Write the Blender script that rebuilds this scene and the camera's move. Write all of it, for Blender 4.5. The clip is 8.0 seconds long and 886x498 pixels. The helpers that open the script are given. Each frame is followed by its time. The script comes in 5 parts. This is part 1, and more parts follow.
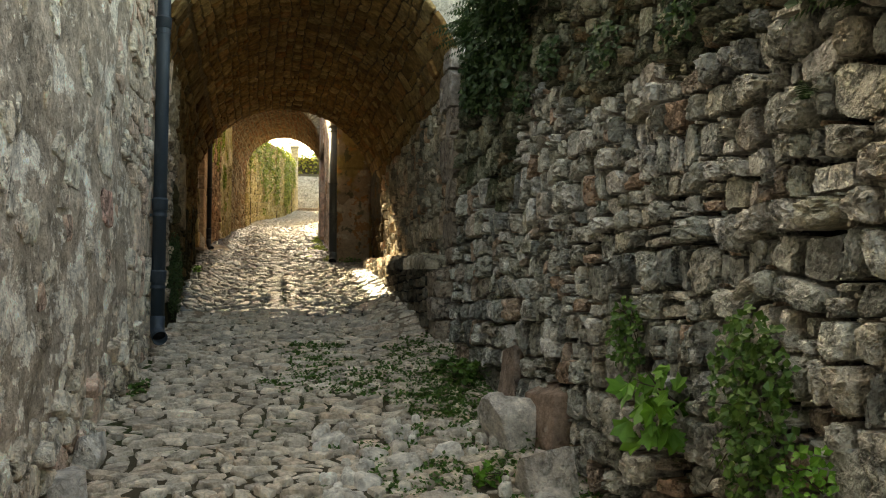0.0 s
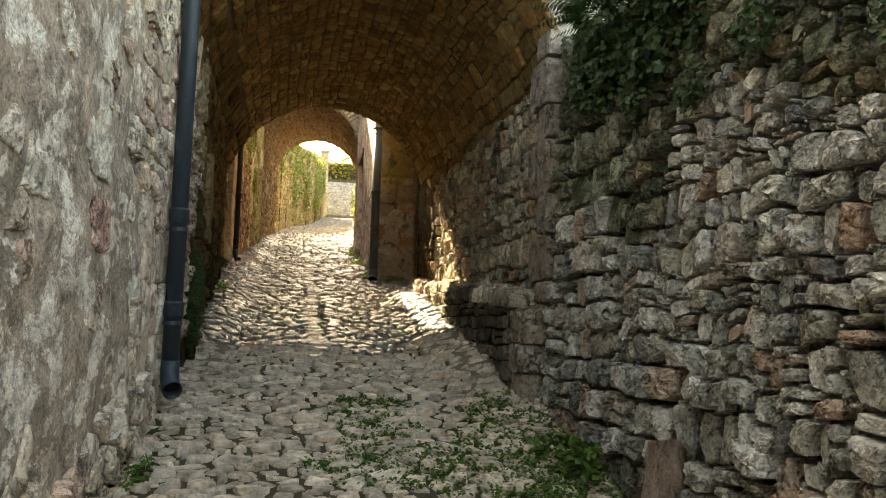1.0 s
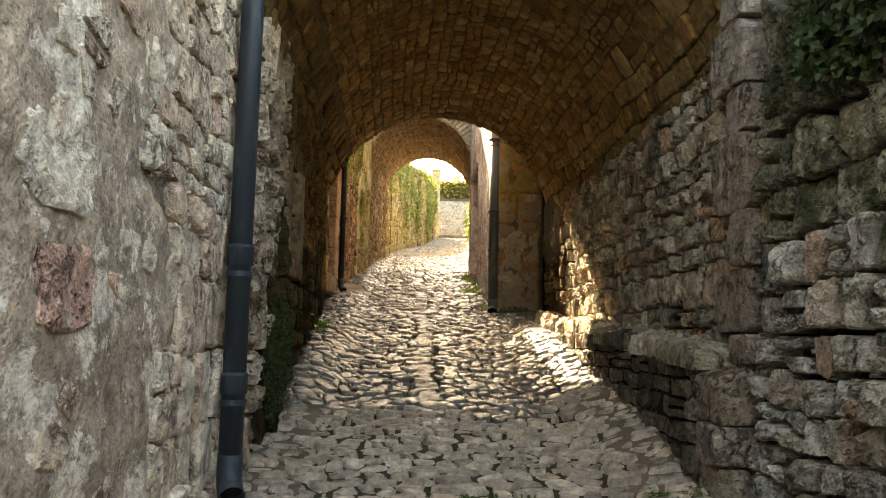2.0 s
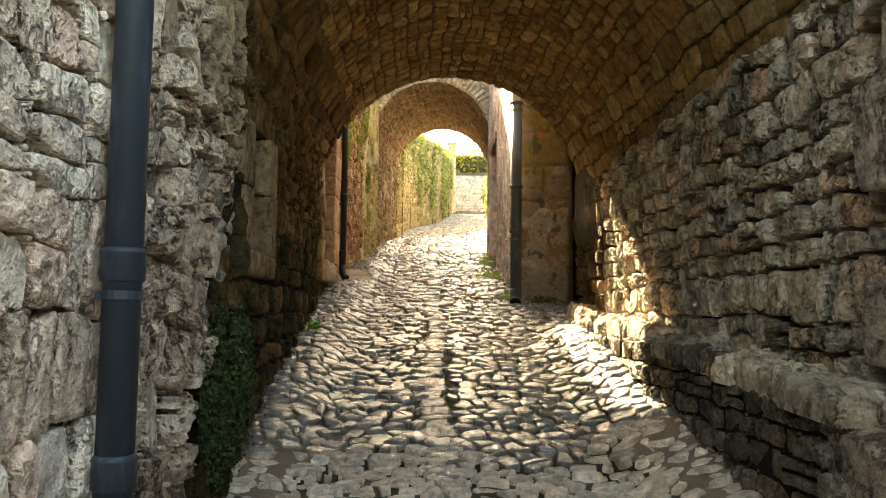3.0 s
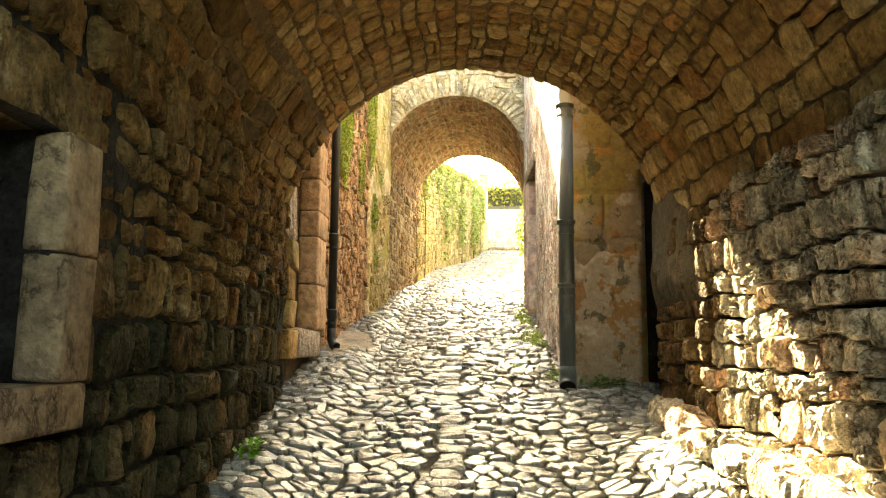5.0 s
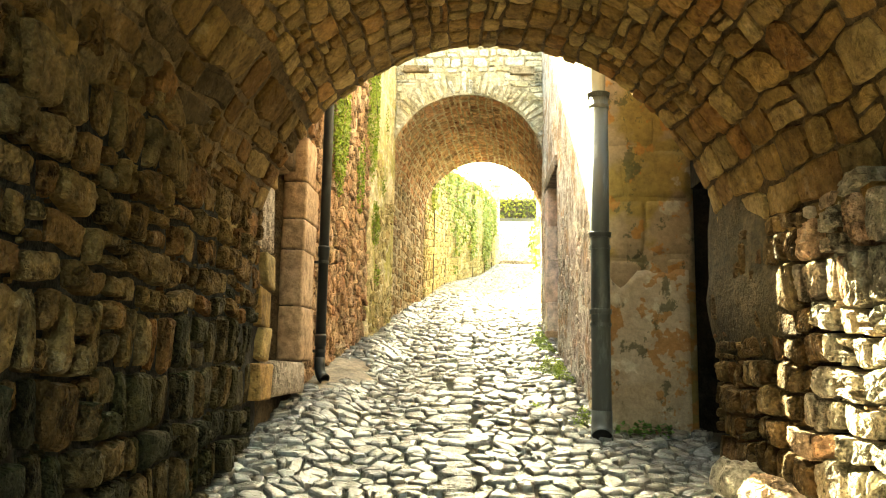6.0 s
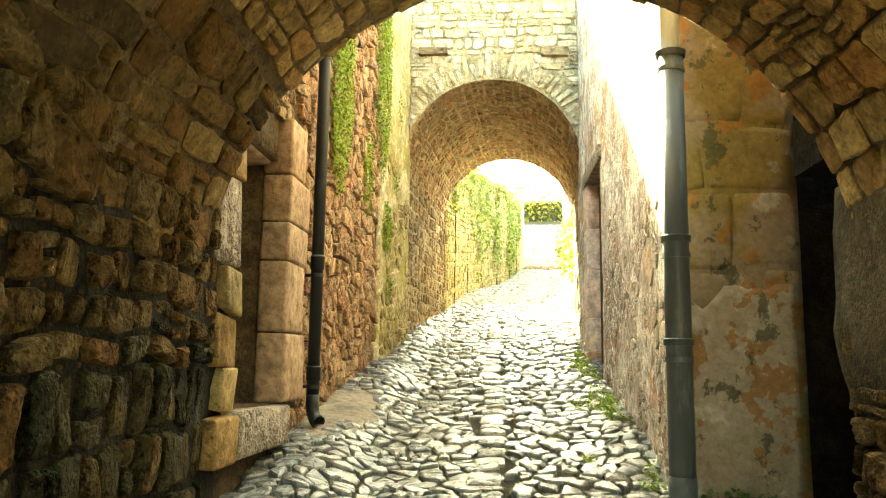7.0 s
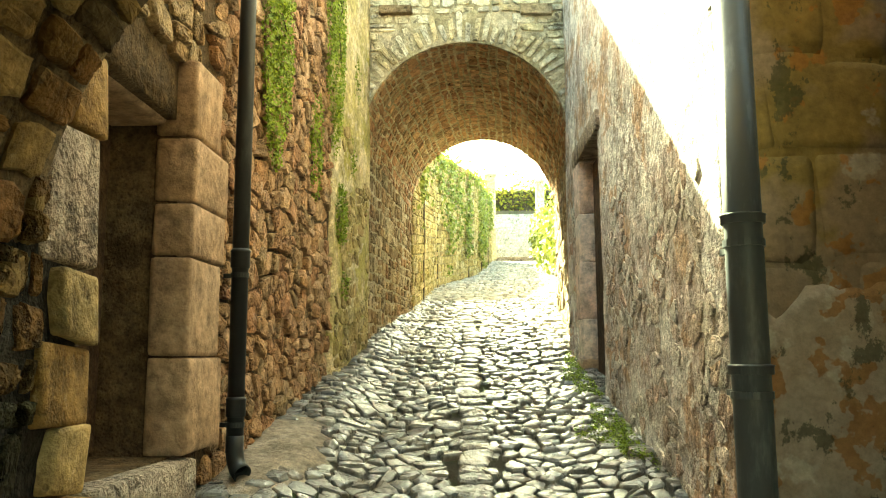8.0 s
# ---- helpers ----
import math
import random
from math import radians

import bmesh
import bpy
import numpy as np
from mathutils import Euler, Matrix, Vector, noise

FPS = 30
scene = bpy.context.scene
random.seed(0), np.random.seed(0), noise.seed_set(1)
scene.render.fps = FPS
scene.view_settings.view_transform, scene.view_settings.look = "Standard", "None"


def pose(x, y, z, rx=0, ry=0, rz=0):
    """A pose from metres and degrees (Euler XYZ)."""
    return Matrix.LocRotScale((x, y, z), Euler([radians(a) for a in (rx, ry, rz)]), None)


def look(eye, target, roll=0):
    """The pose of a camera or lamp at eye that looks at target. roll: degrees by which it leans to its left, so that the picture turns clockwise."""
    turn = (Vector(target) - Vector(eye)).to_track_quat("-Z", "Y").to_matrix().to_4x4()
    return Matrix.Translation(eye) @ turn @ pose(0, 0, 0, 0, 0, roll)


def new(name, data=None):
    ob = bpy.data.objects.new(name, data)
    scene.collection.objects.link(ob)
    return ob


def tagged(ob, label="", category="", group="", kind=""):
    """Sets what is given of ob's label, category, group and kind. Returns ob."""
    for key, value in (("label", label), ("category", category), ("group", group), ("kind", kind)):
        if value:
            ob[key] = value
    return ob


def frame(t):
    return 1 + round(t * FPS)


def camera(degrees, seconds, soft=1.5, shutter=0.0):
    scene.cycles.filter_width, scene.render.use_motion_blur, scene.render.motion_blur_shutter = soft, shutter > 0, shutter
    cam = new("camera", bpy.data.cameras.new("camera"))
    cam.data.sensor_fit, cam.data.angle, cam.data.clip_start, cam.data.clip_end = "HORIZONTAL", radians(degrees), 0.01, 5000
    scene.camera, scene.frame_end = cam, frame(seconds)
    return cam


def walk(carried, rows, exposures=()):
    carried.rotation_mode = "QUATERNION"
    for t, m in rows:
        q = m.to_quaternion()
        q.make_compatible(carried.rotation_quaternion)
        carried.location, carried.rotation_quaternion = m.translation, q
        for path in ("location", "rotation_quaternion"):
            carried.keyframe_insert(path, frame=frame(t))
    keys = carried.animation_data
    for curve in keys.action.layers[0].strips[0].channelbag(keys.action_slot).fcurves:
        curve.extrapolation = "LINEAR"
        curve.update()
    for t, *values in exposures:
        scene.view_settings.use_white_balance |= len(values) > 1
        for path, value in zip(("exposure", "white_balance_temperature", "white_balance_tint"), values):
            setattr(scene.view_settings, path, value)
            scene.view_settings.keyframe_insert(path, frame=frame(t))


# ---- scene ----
cam = camera(59.1, 8.0, soft=1.1)
PATH = [
    (0, (0.062, 0.119, 1.544), (0.483, 2.067, 1.713), -0.5),
    (0.5, (-0.004, 0.82, 1.681), (0.464, 2.755, 1.876), -0.4),
    (1, (-0.111, 1.659, 1.833), (0.254, 3.616, 2.024), 1.6),
    (1.5, (-0.105, 2.403, 1.98), (0.114, 4.378, 2.211), 1.0),
    (2, (-0.056, 3.137, 2.102), (0.022, 5.122, 2.33), 1.2),
    (2.2, (-0.034, 3.405, 2.153), (0.012, 5.393, 2.371), 1.5),
    (3.3, (0.043, 4.93, 2.41), (0.065, 6.923, 2.566), 0.2),
    (3.5, (0.053, 5.177, 2.459), (0.061, 7.169, 2.633), -0.2),
    (4, (0.104, 5.764, 2.587), (0.057, 7.751, 2.803), 0.6),
    (4.2, (0.103, 5.993, 2.603), (0.058, 7.98, 2.826), 0.7),
    (5.3, (0.206, 7.441, 2.861), (0.15, 9.421, 3.142), 0.4),
    (5.5, (0.199, 7.588, 2.899), (0.171, 9.565, 3.2), 0.6),
    (6, (0.175, 8.24, 2.959), (0.094, 10.219, 3.239), 1.0),
    (6.5, (0.133, 8.878, 3.062), (0.023, 10.857, 3.333), 1.3),
    (7, (0.115, 9.552, 3.174), (-0.022, 11.526, 3.465), 0.8),
    (7.5, (0.078, 10.194, 3.24), (-0.03, 12.172, 3.52), 0.2),
    (8, (0.05, 10.836, 3.352), (-0.008, 12.817, 3.622), -0.2),
]
EXPOSURES = [(0.0, 2.55, 10100, 1), (0.5, 2.77, 10300, 2), (2.0, 3.12, 10400, 8), (3.5, 3.6, 10000, 3), (4.2, 3.64, 10200, 2), (5.5, 4.58, 10200, -10), (6.5, 4.58, 10100, -18), (7.5, 4.24, 9600, -24), (8.0, 3.9, 9300, -26)]
walk(cam, [(t, look(eye, target, roll)) for t, eye, target, roll in PATH], EXPOSURES)

# ---- light ----
SUN_WAY = Vector((0.35, -1.0, -0.83)).normalized()
sun_data = bpy.data.lights.new("sun", "SUN")
sun_data.energy, sun_data.angle, sun_data.color = 5.0, radians(0.5), (1.0, 0.95, 0.87)
sun = new("sun", sun_data)
sun.matrix_world = Matrix.Translation((0, 20, 30)) @ SUN_WAY.to_track_quat("-Z", "Y").to_matrix().to_4x4()

world = bpy.data.worlds.new("sky")
scene.world = world
world.use_nodes = True
wn = world.node_tree
wn.nodes.clear()
sky = wn.nodes.new("ShaderNodeTexSky")
sky.sky_type, sky.sun_disc = "NISHITA", False
sky.sun_elevation = math.asin(-SUN_WAY.z)
sky.sun_rotation = math.atan2(-SUN_WAY.x, -SUN_WAY.y)
sky.dust_density, sky.ozone_density = 4.0, 1.0
back = wn.nodes.new("ShaderNodeBackground")
back.inputs["Strength"].default_value = 0.15
wout = wn.nodes.new("ShaderNodeOutputWorld")
wn.links.new(sky.outputs["Color"], back.inputs["Color"])
wn.links.new(back.outputs["Background"], wout.inputs["Surface"])

# ---- materials ----
class Nodes:
    """Short calls for building a node material."""

    def __init__(self, name):
        self.mat = bpy.data.materials.new(name)
        self.mat.use_nodes = True
        self.tree = self.mat.node_tree
        self.shader = self.tree.nodes["Principled BSDF"]
        self.place = self.add("ShaderNodeNewGeometry").outputs["Position"]

    def add(self, kind, **values):
        node = self.tree.nodes.new(kind)
        for key, value in values.items():
            if isinstance(value, bpy.types.NodeSocket):
                self.tree.links.new(value, node.inputs[key])
            else:
                node.inputs[key].default_value = value
        return node

    def link(self, a, b):
        self.tree.links.new(a, b)

    def math(self, op, a, b=0.0):
        node = self.tree.nodes.new("ShaderNodeMath")
        node.operation = op
        for i, v in enumerate((a, b)):
            if isinstance(v, bpy.types.NodeSocket):
                self.link(v, node.inputs[i])
            else:
                node.inputs[i].default_value = v
        return node.outputs[0]

    def noise(self, scale, detail=4.0, rough=0.6, place=None):
        return self.add("ShaderNodeTexNoise", Vector=place or self.place, Scale=scale, Detail=detail, Roughness=rough).outputs["Fac"]

    def stretched(self, sx, sy, sz):
        node = self.add("ShaderNodeVectorMath", Vector=self.place)
        node.operation = "MULTIPLY"
        node.inputs[1].default_value = (sx, sy, sz)
        return node.outputs[0]

    def cells(self, scale, place=None):
        return self.add("ShaderNodeTexVoronoi", Vector=place or self.place, Scale=scale).outputs["Distance"]

    def ramp(self, fac, stops):
        node = self.add("ShaderNodeValToRGB", Fac=fac)
        el = node.color_ramp.elements
        while len(el) < len(stops):
            el.new(0.5)
        for e, (p, c) in zip(el, stops):
            e.position = p
            e.color = (*c, 1) if len(c) == 3 else (c[0], c[0], c[0], 1)
        return node.outputs["Color"]

    def step(self, fac, lo, hi):
        node = self.tree.nodes.new("ShaderNodeMapRange")
        node.interpolation_type = "SMOOTHSTEP"
        self.link(fac, node.inputs[0])
        node.inputs[1].default_value, node.inputs[2].default_value = lo, hi
        return node.outputs[0]

    def mix(self, fac, a, b, kind="MIX"):
        node = self.tree.nodes.new("ShaderNodeMix")
        node.data_type, node.blend_type = "RGBA", kind
        for i, v in ((0, fac), (6, a), (7, b)):
            if isinstance(v, bpy.types.NodeSocket):
                self.link(v, node.inputs[i])
            elif i == 0:
                node.inputs[i].default_value = v
            else:
                node.inputs[i].default_value = (*v, 1)
        return node.outputs[2]

    def chance(self):
        a = self.add("ShaderNodeObjectInfo").outputs["Random"]
        b = self.add("ShaderNodeNewGeometry").outputs["Random Per Island"]
        return self.math("FRACT", self.math("ADD", a, b))

    def up(self):
        n = self.add("ShaderNodeNewGeometry").outputs["Normal"]
        return self.add("ShaderNodeSeparateXYZ", Vector=n).outputs["Z"]

    def bump(self, height, strength, distance, before=None):
        node = self.add("ShaderNodeBump", Height=height, Strength=strength, Distance=distance)
        if before is not None:
            self.link(before, node.inputs["Normal"])
        return node.outputs["Normal"]

    def done(self, colour, rough=0.85, normal=None, metal=0.0, specular=0.4):
        for key, v in (("Base Color", colour), ("Roughness", rough), ("Metallic", metal), ("Specular IOR Level", specular)):
            if isinstance(v, bpy.types.NodeSocket):
                self.link(v, self.shader.inputs[key])
            else:
                self.shader.inputs[key].default_value = (*v, 1) if isinstance(v, tuple) else v
        if normal is not None:
            self.link(normal, self.shader.inputs["Normal"])
        return self.mat


def stone_material(name, colours, rough=0.85, relief=0.5, moss=0.0, moss_colour=(0.06, 0.09, 0.02), lichen=0.3, gloss_var=0.1, pits=0.5, specular=0.15, speckle=0.3, cracks=0.7):
    """Stones whose colour changes from piece to piece, with stains, lichen, pits and, where wanted, moss."""
    n = Nodes(name)
    pick = n.chance()
    steps = [((i + 0.5) / len(colours), c) for i, c in enumerate(colours)]
    col = n.ramp(pick, steps)
    broad, mid, fine = n.noise(2.2), n.noise(11.0, 5.0, 0.65), n.noise(70.0, 3.0, 0.65)
    col = n.mix(0.85, col, n.ramp(mid, [(0.28, (0.35,)), (0.5, (0.95,)), (0.7, (1.45,))]), "MULTIPLY")
    col = n.mix(speckle, col, n.ramp(fine, [(0.34, (0.5,)), (0.52, (1.0,)), (0.68, (1.3,))]), "MULTIPLY")
    col = n.mix(0.35, col, n.ramp(n.noise(27.0, 3.0, 0.6), [(0.34, (0.4,)), (0.5, (1.0,)), (0.68, (1.35,))]), "MULTIPLY")
    holes = n.step(n.add("ShaderNodeTexVoronoi", Vector=n.place, Scale=24.0, Randomness=1.0).outputs["Distance"], 0.12, 0.3)
    holes = n.math("MAXIMUM", holes, n.step(n.noise(5.0), 0.58, 0.46))
    col = n.mix(pits, col, n.ramp(holes, [(0.0, (0.3,)), (1.0, (1.0,))]), "MULTIPLY")
    rift = n.step(n.math("ABSOLUTE", n.math("SUBTRACT", n.noise(9.0, 5.0, 0.62, n.stretched(1.0, 1.0, 0.8)), 0.5)), 0.0, 0.055)
    rift = n.math("MAXIMUM", rift, n.step(n.noise(3.7), 0.57, 0.47))
    col = n.mix(cracks, col, n.ramp(rift, [(0.0, (0.22,)), (0.5, (0.85,)), (1.0, (1.08,))]), "MULTIPLY")
    col = n.mix(0.6, col, n.ramp(broad, [(0.3, (0.65, 0.6, 0.55)), (0.65, (1.1, 1.1, 1.08))]), "MULTIPLY")
    if lichen:
        spots = n.step(n.math("MULTIPLY", n.noise(7.0, 6.0, 0.75), n.math("ADD", mid, 0.45)), 0.56, 0.66)
        col = n.mix(n.math("MULTIPLY", spots, lichen), col, (0.5, 0.48, 0.42))
    if moss:
        where = n.math("ADD", n.noise(2.6, 9.0, 0.78), n.math("MULTIPLY", n.up(), 0.12))
        where = n.step(where, 0.72 - 0.25 * moss, 0.86 - 0.25 * moss)
        col = n.mix(n.math("MULTIPLY", where, n.math("ADD", fine, 0.35)), col, moss_colour)
    hollow = n.step(n.cells(38.0, None), 0.0, 0.35)
    height = n.math("ADD", n.math("MULTIPLY", mid, 1.2), n.math("ADD", n.math("MULTIPLY", fine, 0.2), n.math("MULTIPLY", hollow, 0.25 * pits)))
    height = n.math("ADD", height, n.math("MULTIPLY", holes, 0.5 * pits))
    height = n.math("ADD", height, n.math("MULTIPLY", rift, 0.6 * cracks))
    normal = n.bump(height, min(1.0, relief * 1.3), 0.06)
    ro = n.math("ADD", rough - gloss_var / 2, n.math("MULTIPLY", fine, gloss_var))
    return n.done(col, ro, normal, specular=specular)


def render_material(name, base, spot, dark, relief=0.5, spots=0.5, streak=0.3, grain=0.45, rust=None):
    """Old lime render: grainy, patched with pale spots and dark stains, streaked by rain."""
    n = Nodes(name)
    a, b, c, d = n.noise(1.6, 5.0, 0.6), n.noise(9.0, 5.0, 0.62), n.noise(70.0, 2.0, 0.6), n.noise(26.0, 3.0, 0.6)
    run = n.noise(4.0, 4.0, 0.6, n.stretched(1.0, 2.4, 0.5))
    col = n.mix(n.step(a, 0.38, 0.6), dark, base)
    col = n.mix(n.math("MULTIPLY", n.step(run, 0.45, 0.7), streak), col, dark)
    pale = n.step(n.noise(3.4, 8.0, 0.68, n.stretched(1.0, 0.7, 1.0)), 0.53, 0.565)
    small = n.step(n.noise(12.0, 5.0, 0.6), 0.6, 0.64)
    pale = n.math("MAXIMUM", pale, n.math("MULTIPLY", small, 0.8))
    if rust:
        col = n.mix(n.step(n.noise(2.1, 6.0, 0.66), 0.5, 0.58), col, rust)
        col = n.mix(n.math("MULTIPLY", n.step(n.noise(5.2, 6.0, 0.7), 0.53, 0.58), 0.7), col, tuple(v * 0.5 for v in rust))
    col = n.mix(n.math("MULTIPLY", pale, spots), col, spot)
    col = n.mix(0.8, col, n.ramp(b, [(0.3, (0.5,)), (0.65, (1.3,))]), "MULTIPLY")
    col = n.mix(0.55, col, n.ramp(d, [(0.33, (0.45,)), (0.5, (1.0,)), (0.68, (1.3,))]), "MULTIPLY")
    col = n.mix(grain, col, n.ramp(c, [(0.34, (0.4,)), (0.52, (1.0,)), (0.68, (1.4,))]), "MULTIPLY")
    pebble = n.step(n.math("ADD", n.cells(48.0), n.math("MULTIPLY", d, 0.2)), 0.1, 0.5)
    col = n.mix(grain, col, n.ramp(pebble, [(0.0, (0.5,)), (0.6, (1.05,)), (1.0, (1.25,))]), "MULTIPLY")
    pocks = n.step(n.math("ADD", n.cells(15.0), n.math("MULTIPLY", d, 0.25)), 0.2, 0.3)
    pocks = n.math("MAXIMUM", pocks, n.step(n.noise(2.7), 0.56, 0.46))
    rift = n.step(n.math("ABSOLUTE", n.math("SUBTRACT", n.noise(6.0, 6.0, 0.68), 0.5)), 0.0, 0.035)
    rift = n.math("MAXIMUM", rift, n.step(n.noise(2.3), 0.54, 0.46))
    col = n.mix(relief * 0.7, col, n.ramp(rift, [(0.0, (0.3,)), (1.0, (1.0,))]), "MULTIPLY")
    col = n.mix(relief * 0.6, col, n.ramp(pocks, [(0.0, (0.3,)), (1.0, (1.0,))]), "MULTIPLY")
    height = n.math("ADD", n.math("MULTIPLY", b, 0.9), n.math("ADD", n.math("MULTIPLY", d, 0.5), n.math("MULTIPLY", pale, 0.18)))
    height = n.math("ADD", height, n.math("MULTIPLY", rift, 0.3))
    height = n.math("ADD", height, n.math("ADD", n.math("MULTIPLY", pocks, 0.35), n.math("ADD", n.math("MULTIPLY", c, 0.15), n.math("MULTIPLY", pebble, 0.2))))
    return n.done(col, 0.92, n.bump(height, relief * 0.75, 0.05), specular=0.2)


def patched_plaster(name, ochre=(0.22, 0.155, 0.06), pinkish=(0.26, 0.19, 0.135), pale=(0.33, 0.28, 0.22)):
    """Ochre stone under worn plaster: broad patches of pinkish, pale and rusty tone with soft grain."""
    n = Nodes(name)
    big, mid, fine = n.noise(1.5, 4.0, 0.55), n.noise(3.3, 5.0, 0.6), n.noise(40.0, 4.0, 0.7)
    col = n.mix(n.step(big, 0.44, 0.52), ochre, pinkish)
    col = n.mix(n.step(mid, 0.55, 0.6), col, pale)
    col = n.mix(n.math("MULTIPLY", n.step(n.noise(4.6, 4.0, 0.6), 0.575, 0.6), 0.8), col, (0.3, 0.14, 0.045))
    col = n.mix(n.math("MULTIPLY", n.step(n.noise(5.0, 6.0, 0.7, n.stretched(1.0, 1.0, 0.8)), 0.57, 0.61), 0.75), col, (0.06, 0.065, 0.035))
    col = n.mix(0.6, col, n.ramp(n.noise(14.0, 5.0, 0.65), [(0.3, (0.6,)), (0.65, (1.2,))]), "MULTIPLY")
    col = n.mix(0.3, col, n.ramp(fine, [(0.33, (0.5,)), (0.65, (1.3,))]), "MULTIPLY")
    height = n.math("ADD", n.math("MULTIPLY", n.step(mid, 0.55, 0.6), 0.2), n.math("ADD", n.math("MULTIPLY", n.noise(14.0, 5.0, 0.65), 0.6), n.math("MULTIPLY", fine, 0.2)))
    return n.done(col, 0.92, n.bump(height, 0.4, 0.04), specular=0.15)


def leaf_material(name, dark, light):
    n = Nodes(name)
    col = n.mix(n.chance(), dark, light)
    col = n.mix(0.5, col, n.ramp(n.noise(30.0), [(0.3, (0.6,)), (0.7, (1.25,))]), "MULTIPLY")
    n.shader.inputs["Transmission Weight"].default_value = 0.0
    mat = n.done(col, 0.5)
    glow = n.add("ShaderNodeBsdfTranslucent", Color=col)
    both = n.add("ShaderNodeMixShader", Fac=0.3)
    n.link(n.shader.outputs[0], both.inputs[1])
    n.link(glow.outputs[0], both.inputs[2])
    n.link(both.outputs[0], n.tree.nodes["Material Output"].inputs["Surface"])
    return mat


def earth_material(name, a, b, green):
    n = Nodes(name)
    col = n.mix(n.noise(6.0, 6.0, 0.7), a, b)
    col = n.mix(n.step(n.noise(1.3, 5.0, 0.65), 0.5, 0.64), col, green)
    col = n.mix(0.6, col, n.ramp(n.noise(80.0, 4.0, 0.8), [(0.3, (0.5,)), (0.65, (1.25,))]), "MULTIPLY")
    return n.done(col, 0.95, n.bump(n.noise(45.0, 6.0, 0.8), 0.7, 0.03), specular=0.2)


def metal_paint(name, colour, rough=0.45):
    n = Nodes(name)
    wear = n.noise(14.0, 5.0, 0.7, n.stretched(1.0, 1.0, 0.25))
    col = n.mix(n.step(wear, 0.5, 0.75), colour, tuple(min(1.0, v * 1.8 + 0.02) for v in colour))
    ro = n.math("ADD", rough - 0.1, n.math("MULTIPLY", n.noise(40.0), 0.25))
    return n.done(col, ro, n.bump(n.noise(60.0), 0.08, 0.01))


GREY = [(0.16, 0.15, 0.135), (0.3, 0.28, 0.25), (0.22, 0.2, 0.175), (0.34, 0.31, 0.27), (0.26, 0.22, 0.18), (0.37, 0.34, 0.3), (0.29, 0.19, 0.14), (0.2, 0.19, 0.17)]
WARM = [(0.3, 0.2, 0.11), (0.42, 0.31, 0.18), (0.24, 0.17, 0.1), (0.47, 0.36, 0.22), (0.38, 0.22, 0.12), (0.33, 0.27, 0.18), (0.5, 0.4, 0.27)]
RUSTY = [(0.4, 0.22, 0.13), (0.5, 0.31, 0.18), (0.33, 0.19, 0.11), (0.55, 0.37, 0.23), (0.44, 0.28, 0.18), (0.36, 0.25, 0.15)]
PALE = [(0.62, 0.55, 0.4), (0.7, 0.63, 0.47), (0.54, 0.47, 0.33), (0.58, 0.48, 0.3), (0.48, 0.45, 0.38), (0.74, 0.68, 0.54)]
COBBLE = [(0.3, 0.29, 0.275), (0.41, 0.395, 0.375), (0.24, 0.23, 0.22), (0.46, 0.445, 0.42), (0.34, 0.32, 0.295), (0.37, 0.33, 0.295)]

M_RUBBLE = stone_material("grey_rubble", [(min(0.75, c[0] * 1.75), min(0.74, c[1] * 1.85), c[2] * 1.85) for c in GREY] + [(0.5, 0.46, 0.36), (0.75, 0.72, 0.66), (0.62, 0.58, 0.52)], 0.9, 1.0, moss=0.45, moss_colour=(0.05, 0.06, 0.018), lichen=0.6, pits=0.5, speckle=0.4, cracks=0.55)
M_MOSSY = stone_material("mossy_rubble", [(c[0] * 1.1, c[1] * 1.15, c[2] * 0.95) for c in GREY], 0.9, 1.0, moss=1.0, moss_colour=(0.03, 0.042, 0.012), lichen=0.3, pits=0.7)
M_TUNNEL = stone_material("tunnel_rubble", [(c[0] * 2.0, c[1] * 1.88, c[2] * 1.62) for c in GREY], 0.85, 0.75, lichen=0.3)
M_WARM = stone_material("warm_rubble", WARM, 0.88, 0.65, lichen=0.2)
M_RUSTY = stone_material("rusty_rubble", RUSTY, 0.88, 0.6, moss=0.2, moss_colour=(0.12, 0.14, 0.02), lichen=0.2)
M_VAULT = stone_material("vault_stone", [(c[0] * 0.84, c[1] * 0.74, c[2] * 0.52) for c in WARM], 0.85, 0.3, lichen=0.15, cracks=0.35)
# Darker vault stone for the left haunch, its weak light put into the colour.
M_VAULTSHADE = stone_material("shaded_vault_stone", [(c[0] * 0.44, c[1] * 0.37, c[2] * 0.25) for c in WARM] + [(0.08, 0.056, 0.03)], 0.88, 0.3, lichen=0.08, specular=0.08, cracks=0.35)
M_PALE = stone_material("pale_stone", PALE, 0.85, 0.5, lichen=0.2)
# Warm stone darkened so that its colour holds the shade inside the passage.
M_PASSWALL = stone_material("shaded_passage_rubble", [(c[0] * 0.36, c[1] * 0.3, c[2] * 0.21) for c in WARM], 0.88, 0.7, lichen=0.1, pits=0.4, specular=0.08)
# Warm stone lowered in colour for the unlit wall end by the exit.
M_EXITWALL = stone_material("shaded_exit_rubble", [(c[0] * 0.42, c[1] * 0.36, c[2] * 0.27) for c in WARM], 0.88, 0.7, lichen=0.15, pits=0.4)
# Dark mossy stone that also carries the low shade of the passage in its colour.
M_MOSS_SHADE = stone_material("mossy_shaded_rubble", [(0.035, 0.03, 0.014), (0.05, 0.042, 0.018), (0.025, 0.024, 0.014), (0.16, 0.1, 0.045), (0.04, 0.036, 0.016), (0.075, 0.055, 0.025)], 0.8, 0.9, moss=0.6, moss_colour=(0.02, 0.028, 0.008), lichen=0.0, pits=0.4, specular=0.1)
